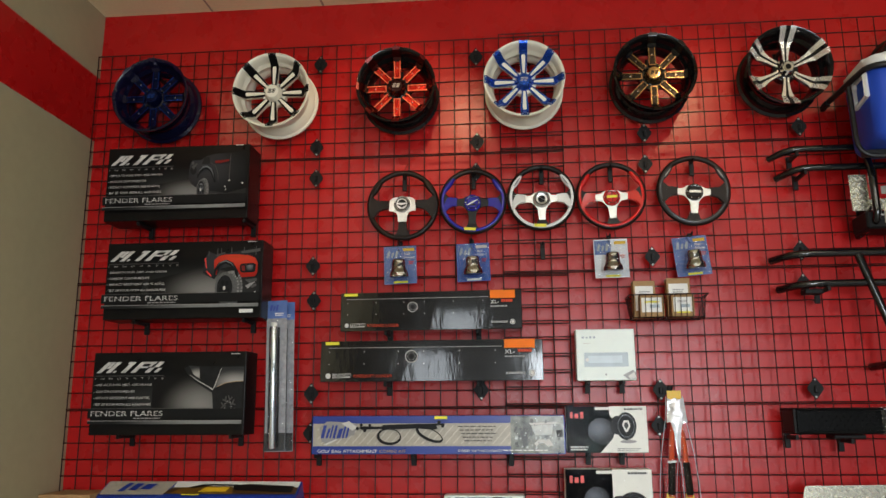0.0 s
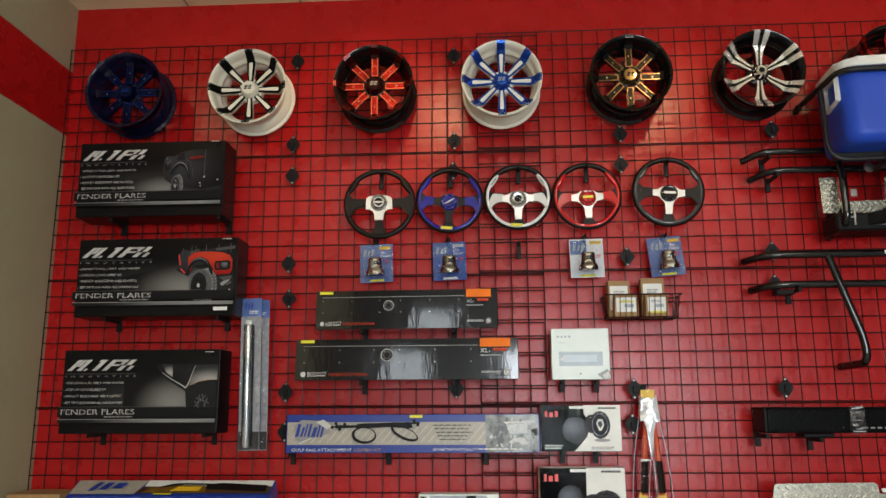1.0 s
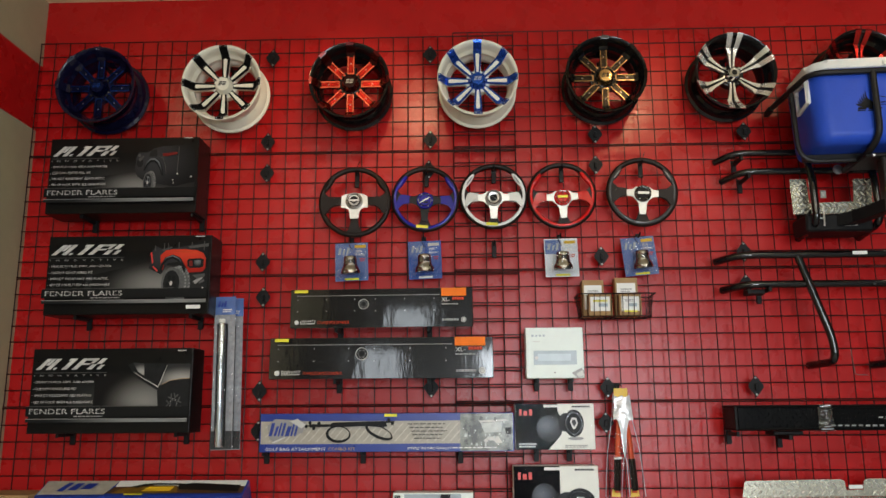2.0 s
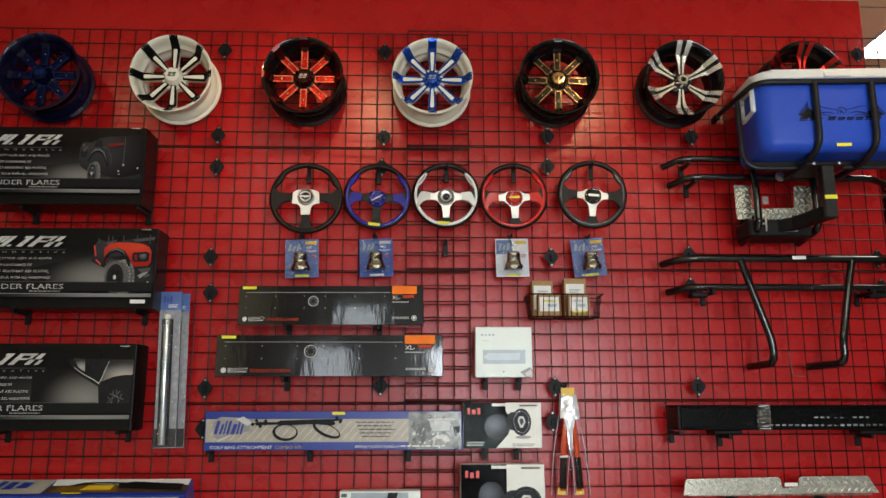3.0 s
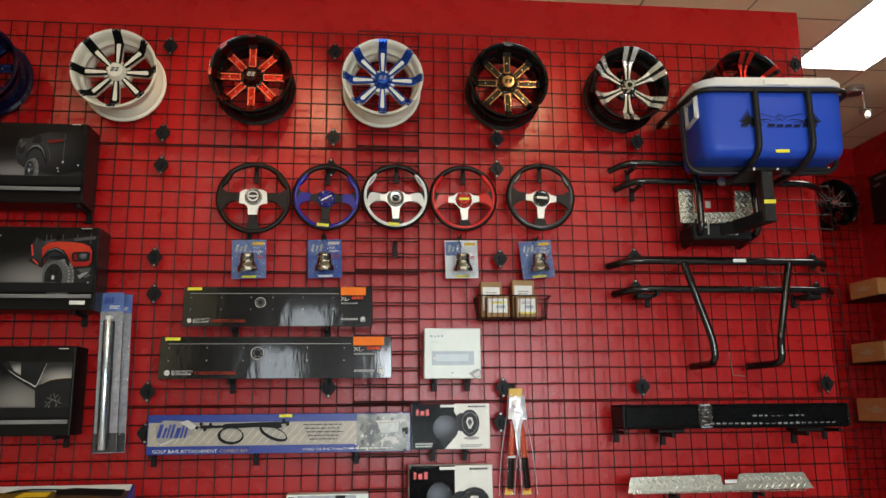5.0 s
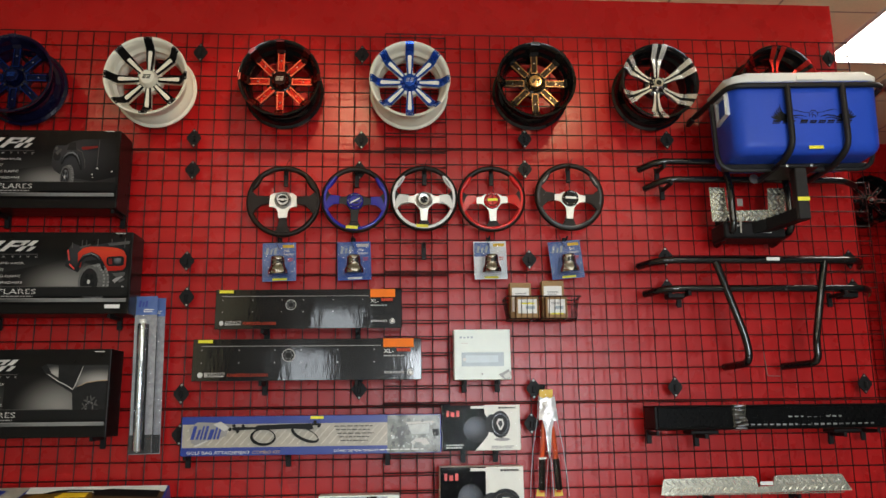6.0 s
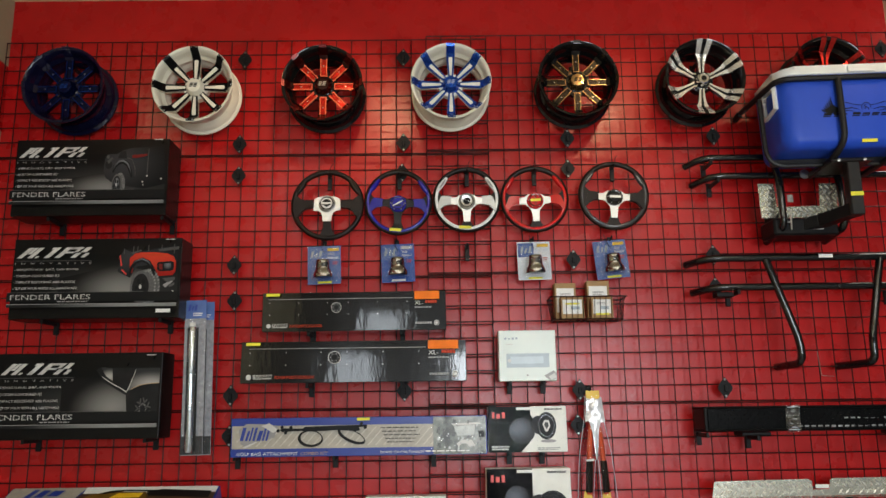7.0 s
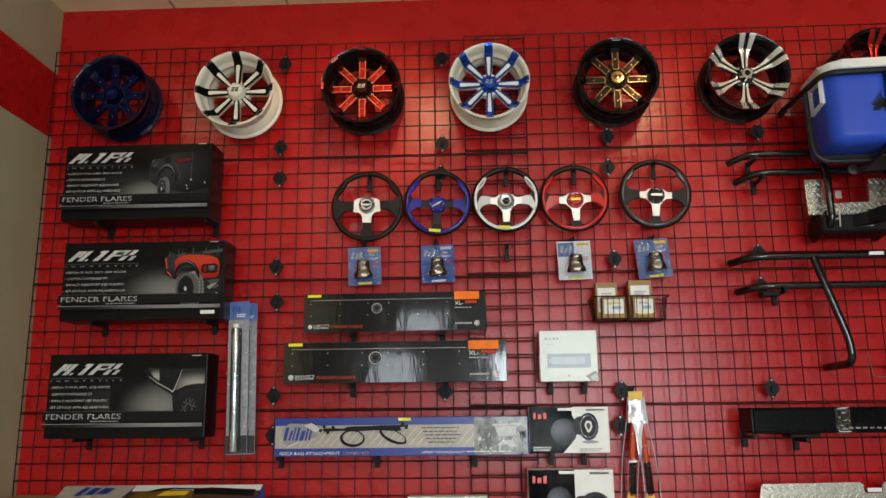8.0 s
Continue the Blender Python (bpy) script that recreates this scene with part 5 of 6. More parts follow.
def hanger(x, z):
    """A short black faceplate hook, clipped on the grid."""
    t = thing("face_hook", "short black hook clipped on the wire grid", "display hook", pose(x, on_grid(x), z), "short hooks")
    part("clip", solid(-0.011, 0.011, -0.008, 0.0, -0.06, 0.02, 0.002), STEEL, t)
    part("hook", pipe(rounded([(0, -0.004, 0.002), (0, -0.05, 0.002), (0, -0.062, 0.016)], 0.012), 0.004, 8), STEEL, t, smooth=True)
    part("lip", solid(-0.009, 0.009, -0.013, -0.008, -0.058, -0.05, 0.001), RACK, t)
    return t


STEERING = [("all black sports steering wheel with a silver centre plate", 1.653, 2.240, LEATHER, LEATHER, LEATHER, SATIN, SATIN, False, 0, 0.16, 0.0, 0.066),
            ("black and glossy blue sports steering wheel", 1.994, 2.250, LEATHER, BLUE_GRIP, BLUE_GRIP, RACK, BLUE_GRIP, True, 2, 0.148),
            ("black and silver-white sports steering wheel", 2.323, 2.259, LEATHER, WHITE_GRIP, SCREW, SATIN, STEEL, True, 0, 0.148),
            ("black and glossy red sports steering wheel", 2.652, 2.258, LEATHER, RED_GRIP, RED_GRIP, SATIN, RED_GRIP, False, -2, 0.15),
            ("black and gunmetal sports steering wheel with a silver centre", 3.036, 2.271, LEATHER, GREY_GRIP, LEATHER, SATIN, STEEL, False, 3, 0.156)]
for label, x, z, *rest in STEERING:
    steering_wheel(label, x, z, *rest)
    hanger(x + 0.004, z + rest[7] - 0.018)
hanger(2.322, 2.02)


# ---- hub adapters on cards ----
def hub_pack(label, x, z, card, tilt, mark):
    """A bell-shaped chrome hub under a blister on a printed card; x, z is the card's lower middle."""
    w, h = 0.158, 0.186
    t = thing("hub_adapter_pack", label, "packaged part", pose(x, on_grid(x) - 0.022, z, -3, tilt, 0), "hub adapter packs")
    part("backing_card", solid(-w / 2, w / 2, -0.002, 0.0, 0, h, 0.0006), card, t)
    f = Face(t, w, h, -0.0022)
    f.block("printed_corner", CARD_PALE, 0.02, 0.03, 0.5, 0.4, label="")
    wordmark(f, STEEL_BLUE_INK, 0.08, 0.12, 0.46, 0.3, [0.5, 0.4, 0.5], 0.05)
    f.block("printed_panel", TOOL_YELLOW if mark else SILVER_INK, 0.6, 0.06, 0.94, 0.14)
    f.words(LABEL, "Hub", 0.64, 0.17, 0.8, 0.25)
    f.words(LABEL, "Adapter", 0.62, 0.27, 0.93, 0.36)
    f.bars(CORAL_INK, 0.76, 0.42, 0.92, 0.52, 2, 21)
    f.block("price_sticker", YELLOW if mark else LABEL, 0.3, 0.93, 0.72, 0.985)
    bell = lathe([(0.0, 0.098), (0.02, 0.098), (0.0255, 0.096), (0.028, 0.091), (0.0292, 0.084), (0.03, 0.075), (0.0302, 0.066), (0.0305, 0.055), (0.0315, 0.046), (0.034, 0.037), (0.039, 0.028), (0.042, 0.018), (0.043, 0.0), (0.0, 0.0)], 32)
    part("hub_bell", bell, DARK_CHROME, t, "polished chrome bell", smooth=True, at=pose(0, -0.043, 0.026, 98, 0, 0) @ Matrix.Diagonal((1.06, 0.86, 1.06, 1)))
    part("bell_foot", lathe([(0.0, -0.001), (0.042, -0.001), (0.042, 0.009), (0.037, 0.0105)], 32), BLACK_CHROME, t, "dark foot ring", smooth=True, at=pose(0, -0.043, 0.026, 98, 0, 0))
    blister = bmesh.new()
    rows = [(0.054, 0.012), (0.056, 0.03), (0.042, 0.07), (0.036, 0.125), (0.022, 0.135)]
    rings = [[blister.verts.new(p) for p in ((-r, -0.003, z0), (-r * 0.92, -0.094, z0 + 0.002), (r * 0.92, -0.094, z0 + 0.002), (r, -0.003, z0))] for r, z0 in rows]
    for a, b in zip(rings, rings[1:]):
        for k in range(3):
            blister.faces.new((a[k], a[k + 1], b[k + 1], b[k]))
    blister.faces.new(rings[0])
    blister.faces.new(rings[-1])
    part("blister", blister, BLISTER, t, "clear moulded blister")
    sheet = bmesh.new()
    rng = random.Random(int(x * 100))
    rows = [[sheet.verts.new(((i / 8 - 0.5) * w * 0.98, -0.0045 - rng.uniform(0, 0.004), 0.004 + (h - 0.008) * j / 10)) for i in range(9)] for j in range(11)]
    for a, b in zip(rows, rows[1:]):
        for k in range(8):
            sheet.faces.new((a[k], a[k + 1], b[k + 1], b[k]))
    part("card_film", sheet, CARD_FILM, t, "wrinkled clear film", smooth=60)
    part("hanging_tie", pipe(rounded([(0.004, -0.004, h - 0.035), (-0.012, -0.012, h - 0.01), (-0.014, 0.014, h + 0.04)], 0.03), 0.0016, 6), STEEL, t)


hub_pack("chrome hub adapter on a pale blue blister card", 1.642, 1.856, CARD_PALE, -2, True)
hub_pack("chrome hub adapter on a deep blue blister card", 1.994, 1.862, CARD_BLUE, -2, False)
hub_pack("chrome hub adapter on a pale blue card, film glare in its colour", 2.642, 1.863, CARD_GLARE, -1, True)
hub_pack("chrome hub adapter on a tilted blue blister card", 3.017, 1.866, CARD_PALE, -5, True)
for x, z in ((1.636, 2.05), (1.985, 2.05), (2.634, 2.05), (3.008, 2.05)):
    hanger(x, z)


# ---- wire basket with small cartons ----
def basket(x0, x1, z0, z1, y0, y1):
    t = thing("wire_basket", "brown wire basket holding small kraft cartons", "basket", pose(x0, y1, z0))
    w, h, d, flare = x1 - x0, z1 - z0, y1 - y0, 0.018
    for z, g, r in ((0.0, 0.0, 0.003), (h, flare, 0.0035)):
        part("rail", pipe([(-g, 0, z), (-g, -d - g, z), (w + g, -d - g, z), (w + g, 0, z), (-g, 0, z)], r, 6), WIRE, t)
    me = mesh_of("upright", pipe([(0, 0, 0), (0, -flare, h)], 0.0017, 5), WIRE)
    n = 13
    for k in range(n):
        part("upright", me, WIRE, t, at=pose(w * k / (n - 1), -d, 0))
    for s, x in ((-1, 0), (1, w)):
        for k in range(5):
            part("side_wire", pipe([(x, -d * k / 5, 0), (x + s * flare, -d * k / 5, h)], 0.0017, 5), WIRE, t)
    base = mesh_of("base_wire", pipe([(0, 0, 0), (0, -d, 0)], 0.0017, 5), WIRE)
    for k in range(n):
        part("base_wire", base, WIRE, t, at=pose(w * k / (n - 1), 0, 0))
    for x in (0.08, w - 0.08):
        part("grid_hook", solid(x - 0.008, x + 0.008, 0.0, 0.012, h - 0.03, h + 0.015, 0.001), WIRE, t)


def small_carton(x, y, z, w, h, sticker, turn, seed):
    t = thing("small_carton", "small brown kraft carton with a white label", "carton", pose(x, y, z, 0, 0, turn), "cartons in the basket")
    part("carton_body", solid(-w / 2, w / 2, -0.025, 0.025, 0, h, 0.0015), KRAFT, t)
    f = Face(t, w, h, -0.025)
    f.block("label", LABEL, 0.08, 0.14, 0.9, 0.8)
    f.bars(GREY_INK, 0.25, 0.28, 0.75, 0.4, 2, seed)
    f.block("label_print", STEEL_BLUE_INK, 0.42, 0.45, 0.8, 0.6)
    if sticker:
        f.block("price_sticker", YELLOW, 0.2, sticker, 0.8, sticker + 0.07)


basket(2.715, 3.025, 1.664, 1.765, -0.165, -0.047)
for x, y, z, w, h, sticker, turn, seed in ((2.775, -0.077, 1.668, 0.1, 0.172, 0, 2, 31), (2.93, -0.077, 1.668, 0.105, 0.182, 0, 0, 32),
                                           (2.798, -0.134, 1.668, 0.108, 0.1, 0.3, -2, 33), (2.933, -0.134, 1.668, 0.1, 0.1, 0.78, 1, 34)):
    small_carton(x, y, z, w, h, sticker, turn, seed)


# ---- tubes in clear packs ----
def tube_pack(x, y, z, turn):
    t = thing("tube_pack", "polished tube in a clear pack with a blue header", "packaged part", pose(x, y, z, 0, turn, 0), "tube packs")
    w, h = 0.098, 0.7
    part("backing_card", solid(-w / 2, w / 2, -0.0015, 0.0, 0, h - 0.08, 0.0004), PACK_GREY, t)
    part("header_card", solid(-w / 2 - 0.001, w / 2 + 0.001, -0.003, 0.001, h - 0.085, h, 0.0004), CARD_PALE, t, "pale blue header card")
    f = Face(t, w, h, -0.0035)
    wordmark(f, BLUE_INK, 0.15, 0.03, 0.6, 0.07, [0.5, 0.4, 0.5], 0.05)
    f.bars(LABEL, 0.4, 0.085, 0.9, 0.11, 2, 41)
    f.block("printed_foot", DARK_INK, 0.0, 0.88, 0.99, 0.995)
    tube = lathe([(0.016, 0.0), (0.018, 0.004), (0.018, 0.556), (0.016, 0.56), (0.0, 0.56)], 24)
    part("steel_tube", tube, POLISHED, t, "polished steel tube", smooth=True, at=pose(-0.006, -0.024, 0.014, 90, 0, 0))
    part("tube_plug", lathe([(0.0, 0.0), (0.015, 0.0), (0.015, 0.018), (0.012, 0.021), (0.0, 0.021)], 16), CREAM_CARTON, t, "cream plastic plug", smooth=30, at=pose(-0.006, -0.024, 0.572, 90, 0, 0))
    part("black_strip", solid(-0.0275, -0.0245, -0.026, -0.024, 0.02, 0.57), INK, t)
    part("black_strip", solid(0.0125, 0.0225, -0.026, -0.024, 0.02, 0.57), INK, t)
    film = bmesh.new()
    prof = [(-w / 2, -0.004), (-0.032, -0.012), (-0.02, -0.044), (0.012, -0.045), (0.028, -0.018), (w / 2, -0.005)]
    rows = []
    rng = random.Random(3)
    for k in range(25):
        zz = 0.005 + (h - 0.1) * k / 24
        rows.append([film.verts.new((px + rng.uniform(-0.001, 0.001), py - rng.uniform(0, 0.006), zz)) for px, py in prof])
    for a, b in zip(rows, rows[1:]):
        for k in range(5):
            film.faces.new((a[k], a[k + 1], b[k + 1], b[k]))
    part("clear_film", film, WRAP, t, "crumpled clear film", smooth=True)


tube_pack(1.068, -0.1, 1.08, -1.2)
tube_pack(1.09, -0.05, 1.078, -1.2)
hanger(1.062, 1.735)

# ---- pliers in a clear pack ----
t = thing("tool_pack", "orange-handled cable clamps in a tapered clear pack", "packaged tool", pose(2.883, -0.075, 0.868, 0, 0, 0))
part("backing_card", plate([(-0.03, 0.41), (0.03, 0.41), (0.032, 0.475), (-0.03, 0.475)], -0.002, 0.0), TOOL_YELLOW, t, "yellow header card")
for s in (-1, 1):
    leg = part("handle", pipe(rounded([(s * 0.01, -0.016, 0.36), (s * 0.027, -0.018, 0.24), (s * 0.038, -0.018, 0.02)], 0.05), 0.0118, 8), ORANGE_GRIP, t, "orange handle", smooth=True)
    part("black_grip", pipe(rounded([(s * 0.0305, -0.021, 0.165), (s * 0.034, -0.022, 0.11), (s * 0.039, -0.022, 0.03)], 0.05), 0.0155, 8), LEATHER, leg, "black rubber grip", smooth=True)
    part("card_foot", plate([(s * 0.022, 0.0), (s * 0.062, 0.002), (s * 0.056, 0.034), (s * 0.026, 0.034)], -0.003, -0.001), TOOL_YELLOW, t)
    part("rod", pipe([(s * 0.018, -0.02, 0.33), (s * 0.03, -0.026, 0.14)], 0.003, 6), CHROME, t)
part("jaw", pipe(rounded([(0, -0.018, 0.2), (0.004, -0.02, 0.3), (-0.004, -0.018, 0.42)], 0.05), 0.008, 8), CHROME, t, "bright steel jaw", smooth=True)
part("cross_pin", pipe([(-0.05, -0.036, 0.168), (-0.014, -0.036, 0.17)], 0.005, 8), LABEL, t)
rows = [(0.088, 0.0, 0.028), (0.083, 0.08, 0.04), (0.07, 0.2, 0.04), (0.052, 0.3, 0.036), (0.042, 0.36, 0.03), (0.037, 0.43, 0.018), (0.035, 0.475, 0.004)]
rng = random.Random(21)


def crumpled(loops, fold):
    """A film stretched over loops of points, with small random folds."""
    bm = bmesh.new()
    rings = [[bm.verts.new((px, py - rng.uniform(0, fold), pz)) for px, py, pz in loop] for loop in loops]
    for lower, upper in zip(rings, rings[1:]):
        for k in range(len(lower) - 1):
            bm.faces.new((lower[k], lower[k + 1], upper[k + 1], upper[k]))
    return bm


def pack_loop(r, zz, d):
    return [(-r, -0.002, zz), (-r * 0.7, -d, zz), (-r * 0.15, -d * 0.8, zz), (r * 0.2, -d, zz), (r * 0.75, -d * 0.9, zz), (r, -0.002, zz)]


part("clear_film", crumpled([pack_loop(*row) for row in rows], 0.002), BLISTER, t, "shiny clear pack", smooth=60)
# the clear neck, with its glare painted as a pale opaque film
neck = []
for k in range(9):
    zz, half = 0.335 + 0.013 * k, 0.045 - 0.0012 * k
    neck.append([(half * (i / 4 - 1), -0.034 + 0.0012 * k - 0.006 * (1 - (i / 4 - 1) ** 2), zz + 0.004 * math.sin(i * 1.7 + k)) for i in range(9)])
part("pack_neck", crumpled(neck, 0.007), GLARE_FILM, t, "crumpled neck of the clear pack, glare put into its pale colour", smooth=25)
# a pale strip painted in for the glare streak below the neck
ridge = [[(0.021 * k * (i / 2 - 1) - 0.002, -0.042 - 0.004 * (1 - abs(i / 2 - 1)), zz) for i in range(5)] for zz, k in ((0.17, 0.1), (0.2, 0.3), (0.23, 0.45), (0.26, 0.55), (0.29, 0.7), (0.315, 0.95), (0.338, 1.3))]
part("pack_ridge", crumpled(ridge, 0.003), GLARE_FILM, t, "pale strip for the glare streak down the clear pack", smooth=25)
# the bright lines on the clear film's edges, painted as thin pale pipes
for s in (-1, 1):
    part("pack_seam", pipe([(s * 0.036, -0.006, 0.45), (s * 0.043, -0.006, 0.36), (s * 0.053, -0.006, 0.3), (s * 0.071, -0.006, 0.2), (s * 0.083, -0.006, 0.08), (s * 0.088, -0.006, 0.0)], 0.0014, 5), GLINT, t, "pale line for the bright film edge of the pack")
    part("inner_seam", pipe([(s * 0.006, -0.03, 0.17), (s * 0.012, -0.02, 0.1), (s * 0.018, -0.006, 0.0)], 0.0012, 5), GLINT, t, "pale line for the bright film edge between the pack's legs")
hanger(2.872, 1.345)


# ---- cooler in its rack ----
def rounded_slab(w, d, h, r, taper=0.0, steps=6, edge=0.03):
    """A box with round upright corners and a softened foot, its base centre at the origin."""
    bm = bmesh.new()
    rings = []
    foot = [(edge * (1 - math.cos(radians(a))), edge * (1 - math.sin(radians(a)))) for a in (0, 18, 36, 54, 72, 90)]
    for z, inset in foot + [(h * 0.5, 0.0), (h, 0.0)]:
        k = 1 - taper * (1 - z / h)
        ring = []
        for cx, cy, a0 in ((1, 1, 0), (-1, 1, 90), (-1, -1, 180), (1, -1, 270)):
            for i in range(steps + 1):
                a = radians(a0 + 90 * i / steps)
                ring.append(bm.verts.new((k * (cx * (w / 2 - r) + (r - inset) * math.cos(a)), k * (cy * (d / 2 - r) + (r - inset) * math.sin(a)), z)))
        rings.append(ring)
    n = len(rings[0])
    for a, b in zip(rings, rings[1:]):
        for k in range(n):
            bm.faces.new((a[k], a[(k + 1) % n], b[(k + 1) % n], b[k]))
    bm.faces.new(rings[0][::-1])
    bm.faces.new(rings[-1])
    return bm


CX, CY, CZ = 4.05, -0.32, 2.325        # base centre of the cooler
rack = thing("cooler_rack", "dark steel receiver rack carrying a cooler", "cargo rack", pose(CX, CY, CZ, 0, 0, -4))
FRONT, SIDE = -0.205, 0.365
part("top_rail", pipe(rounded([(-SIDE - 0.012, 0.2, 0.358), (-SIDE - 0.004, 0.1, 0.356), (-SIDE + 0.02, FRONT, 0.352), (SIDE - 0.012, FRONT, 0.35), (SIDE + 0.03, 0.06, 0.35), (SIDE + 0.025, 0.2, 0.35)], 0.07), 0.013, 8), RACK, rack, smooth=True)
part("end_hoop", pipe(rounded([(-SIDE - 0.004, -0.03, 0.33), (-SIDE + 0.004, -0.03, 0.006), (SIDE - 0.004, -0.03, 0.006), (SIDE + 0.004, -0.03, 0.33)], 0.085), 0.011, 8), RACK, rack, smooth=True)
for x in (-0.088, 0.16):
    part("strap_bar", pipe(rounded([(x, FRONT - 0.002, 0.348), (x, FRONT - 0.004, 0.06), (x - 0.02, FRONT + 0.08, 0.006), (x - 0.02, 0.14, 0.006)], 0.06), 0.0142, 10), RACK, rack, smooth=True)
part("cross_bar", solid(-SIDE + 0.03, SIDE - 0.03, -0.02, 0.02, 0.014, 0.04, 0.003), RACK, rack)
part("foot_plate", solid(-0.13, 0.05, -0.15, 0.06, -0.018, -0.007, 0.004), RACK, rack)
for x in (-0.1, 0.01):
    part("bolt", lathe([(0.0, -0.008), (0.007, -0.006), (0.009, 0.0)], 10), SCREW, rack, "dull zinc bolt head", smooth=True, at=pose(x, -0.152, -0.0125))
post = part("post", solid(-0.062, -0.008, -0.14, -0.085, -0.255, -0.016, 0.004), RACK, rack)
part("price_sticker", solid(-0.062, -0.008, -0.143, -0.1415, -0.172, -0.154), YELLOW, post)
part("receiver_bar", pipe([(-0.035, -0.11, -0.225), (-0.11, 0.06, -0.235), (-0.17, 0.12, -0.24)], 0.027, square=True), STEEL, rack)
for s in (-1, 1):
    part("wall_hook", solid(s * (SIDE + 0.02) - 0.012, s * (SIDE + 0.02) + 0.012, 0.2, 0.278, 0.336, 0.362, 0.003), STEEL, rack)

cooler = thing("cooler", "royal blue cooler with a white lid and grey handles", "cooler", pose(CX - 0.004, CY - 0.005, CZ, 0, 0, -4))
body = rounded_slab(0.682, 0.36, 0.337, 0.075, 0.025, edge=0.05)
part("tub", body, COOLER_BLUE, cooler, smooth=True, at=pose(0.012, 0, 0.04))
lid = rounded_slab(0.692, 0.375, 0.042, 0.075, 0.0, edge=0.008)
bmesh.ops.bevel(lid, geom=[e for e in lid.edges if all(v.co.z > 0.041 for v in e.verts)], offset=0.014, segments=3, affect="EDGES")
lid_ob = part("lid", lid, COOLER_WHITE, cooler, "white moulded lid", smooth=True, at=pose(0.012, 0, 0.374))
part("lid_catch", solid(-0.045, 0.075, -0.194, -0.182, 0.004, 0.03, 0.003), COOLER_WHITE, lid_ob)
for s in (-1, 1):
    grip = bmesh.new()
    x, y0, y1 = s * 0.345 + 0.012, -0.126 if s < 0 else -0.07, 0.0 if s < 0 else 0.07
    pipe([(x, y0, 0.345), (x, y0, 0.245), (x, y1, 0.235), (x, y1, 0.345), (x, y0, 0.345)], 0.008, bm=grip, square=True)
    solid(x - 0.012, x + 0.012, y1 - 0.012, y1 + 0.02, 0.318, 0.352, 0.003, bm=grip)
    part("handle", grip, COOLER_WHITE, cooler, "pale grey swing handle")


def badge(name, mat, outline, label="dark printed emblem"):
    """Printed on the tub's front, which leans out a little towards the lid."""
    bm = bmesh.new()
    bm.faces.new([bm.verts.new((x + 0.032, -0.1816 + 0.0045 * (1 - (z - 0.04) / 0.337), z)) for x, z in outline])
    part(name, bm, mat, cooler, label)


def stroke(name, points, widths):
    """A tapered brush stroke through points, as a strip of the print."""
    left, right = [], []
    for k, ((x, z), w) in enumerate(zip(points, widths)):
        (xa, za), (xb, zb) = points[max(k - 1, 0)], points[min(k + 1, len(points) - 1)]
        run = math.hypot(xb - xa, zb - za)
        nx, nz = -(zb - za) / run * w, (xb - xa) / run * w
        left.append((x + nx, z + nz))
        right.append((x - nx, z - nz))
    badge(name, INK, left + right[::-1])


for s in (-1, 1):
    # a fan of separate curved feathers, swept up and out from the wing's root
    for k in range(6):
        bx, bz = s * (0.112 + 0.003 * k), 0.212 - 0.004 * k
        ex, ez = s * (0.146 + 0.0092 * k), 0.27 - 0.0115 * k
        mx, mz = s * (0.142 + 0.0066 * k), 0.229 - 0.0055 * k
        stroke("printed_feather", [(bx, bz), ((bx + mx) / 2, (bz + mz) / 2 - 0.003), (mx, mz), ((mx + ex) / 2 + s * 0.004, (mz + ez) / 2), (ex, ez)], [0.002, 0.004, 0.0046, 0.003, 0.0004])
    stroke("printed_wing", [(s * 0.02, 0.226), (s * 0.045, 0.229), (s * 0.075, 0.238), (s * 0.1, 0.243), (s * 0.112, 0.236)], [0.0014, 0.0014, 0.0018, 0.0014, 0.0008])
    stroke("printed_wing", [(s * 0.03, 0.206), (s * 0.06, 0.215), (s * 0.09, 0.212), (s * 0.122, 0.2), (s * 0.15, 0.196)], [0.001, 0.0022, 0.003, 0.004, 0.001])
    stroke("printed_wing", [(s * 0.05, 0.198), (s * 0.08, 0.204), (s * 0.115, 0.193), (s * 0.14, 0.19)], [0.0008, 0.002, 0.003, 0.001])
stroke("printed_head", [(-0.019, 0.204), (-0.018, 0.224), (-0.006, 0.237), (0.01, 0.236), (0.019, 0.226), (0.02, 0.208)], [0.0012, 0.0016, 0.002, 0.002, 0.0016, 0.001])
stroke("printed_head", [(-0.007, 0.204), (-0.001, 0.219), (0.008, 0.212), (0.012, 0.203)], [0.0012, 0.003, 0.0025, 0.001])
stroke("printed_head", [(-0.012, 0.213), (-0.004, 0.227), (0.006, 0.229)], [0.0008, 0.0016, 0.0008])
x = -0.19
for k, wdt in enumerate((0.04, 0.028, 0.028, 0.012, 0.038, 0.036, 0.036, 0.036, 0.034, 0.036)):
    if k != 3:
        badge("printed_mark", INK, [(x, 0.176), (x + wdt - 0.005, 0.176), (x + wdt - 0.002, 0.181), (x + 0.006, 0.181)])
        badge("printed_mark", INK, [(x + 0.004, 0.183), (x + wdt, 0.183), (x + wdt + 0.003, 0.191 + 0.003 * (k in (0, 4))), (x + 0.009, 0.191 + 0.003 * (k in (0, 4)))])
    x += wdt + 0.004
badge("price_sticker", YELLOW, [(-0.034, 0.056), (0.031, 0.056), (0.031, 0.071), (-0.034, 0.071)], "yellow price sticker")


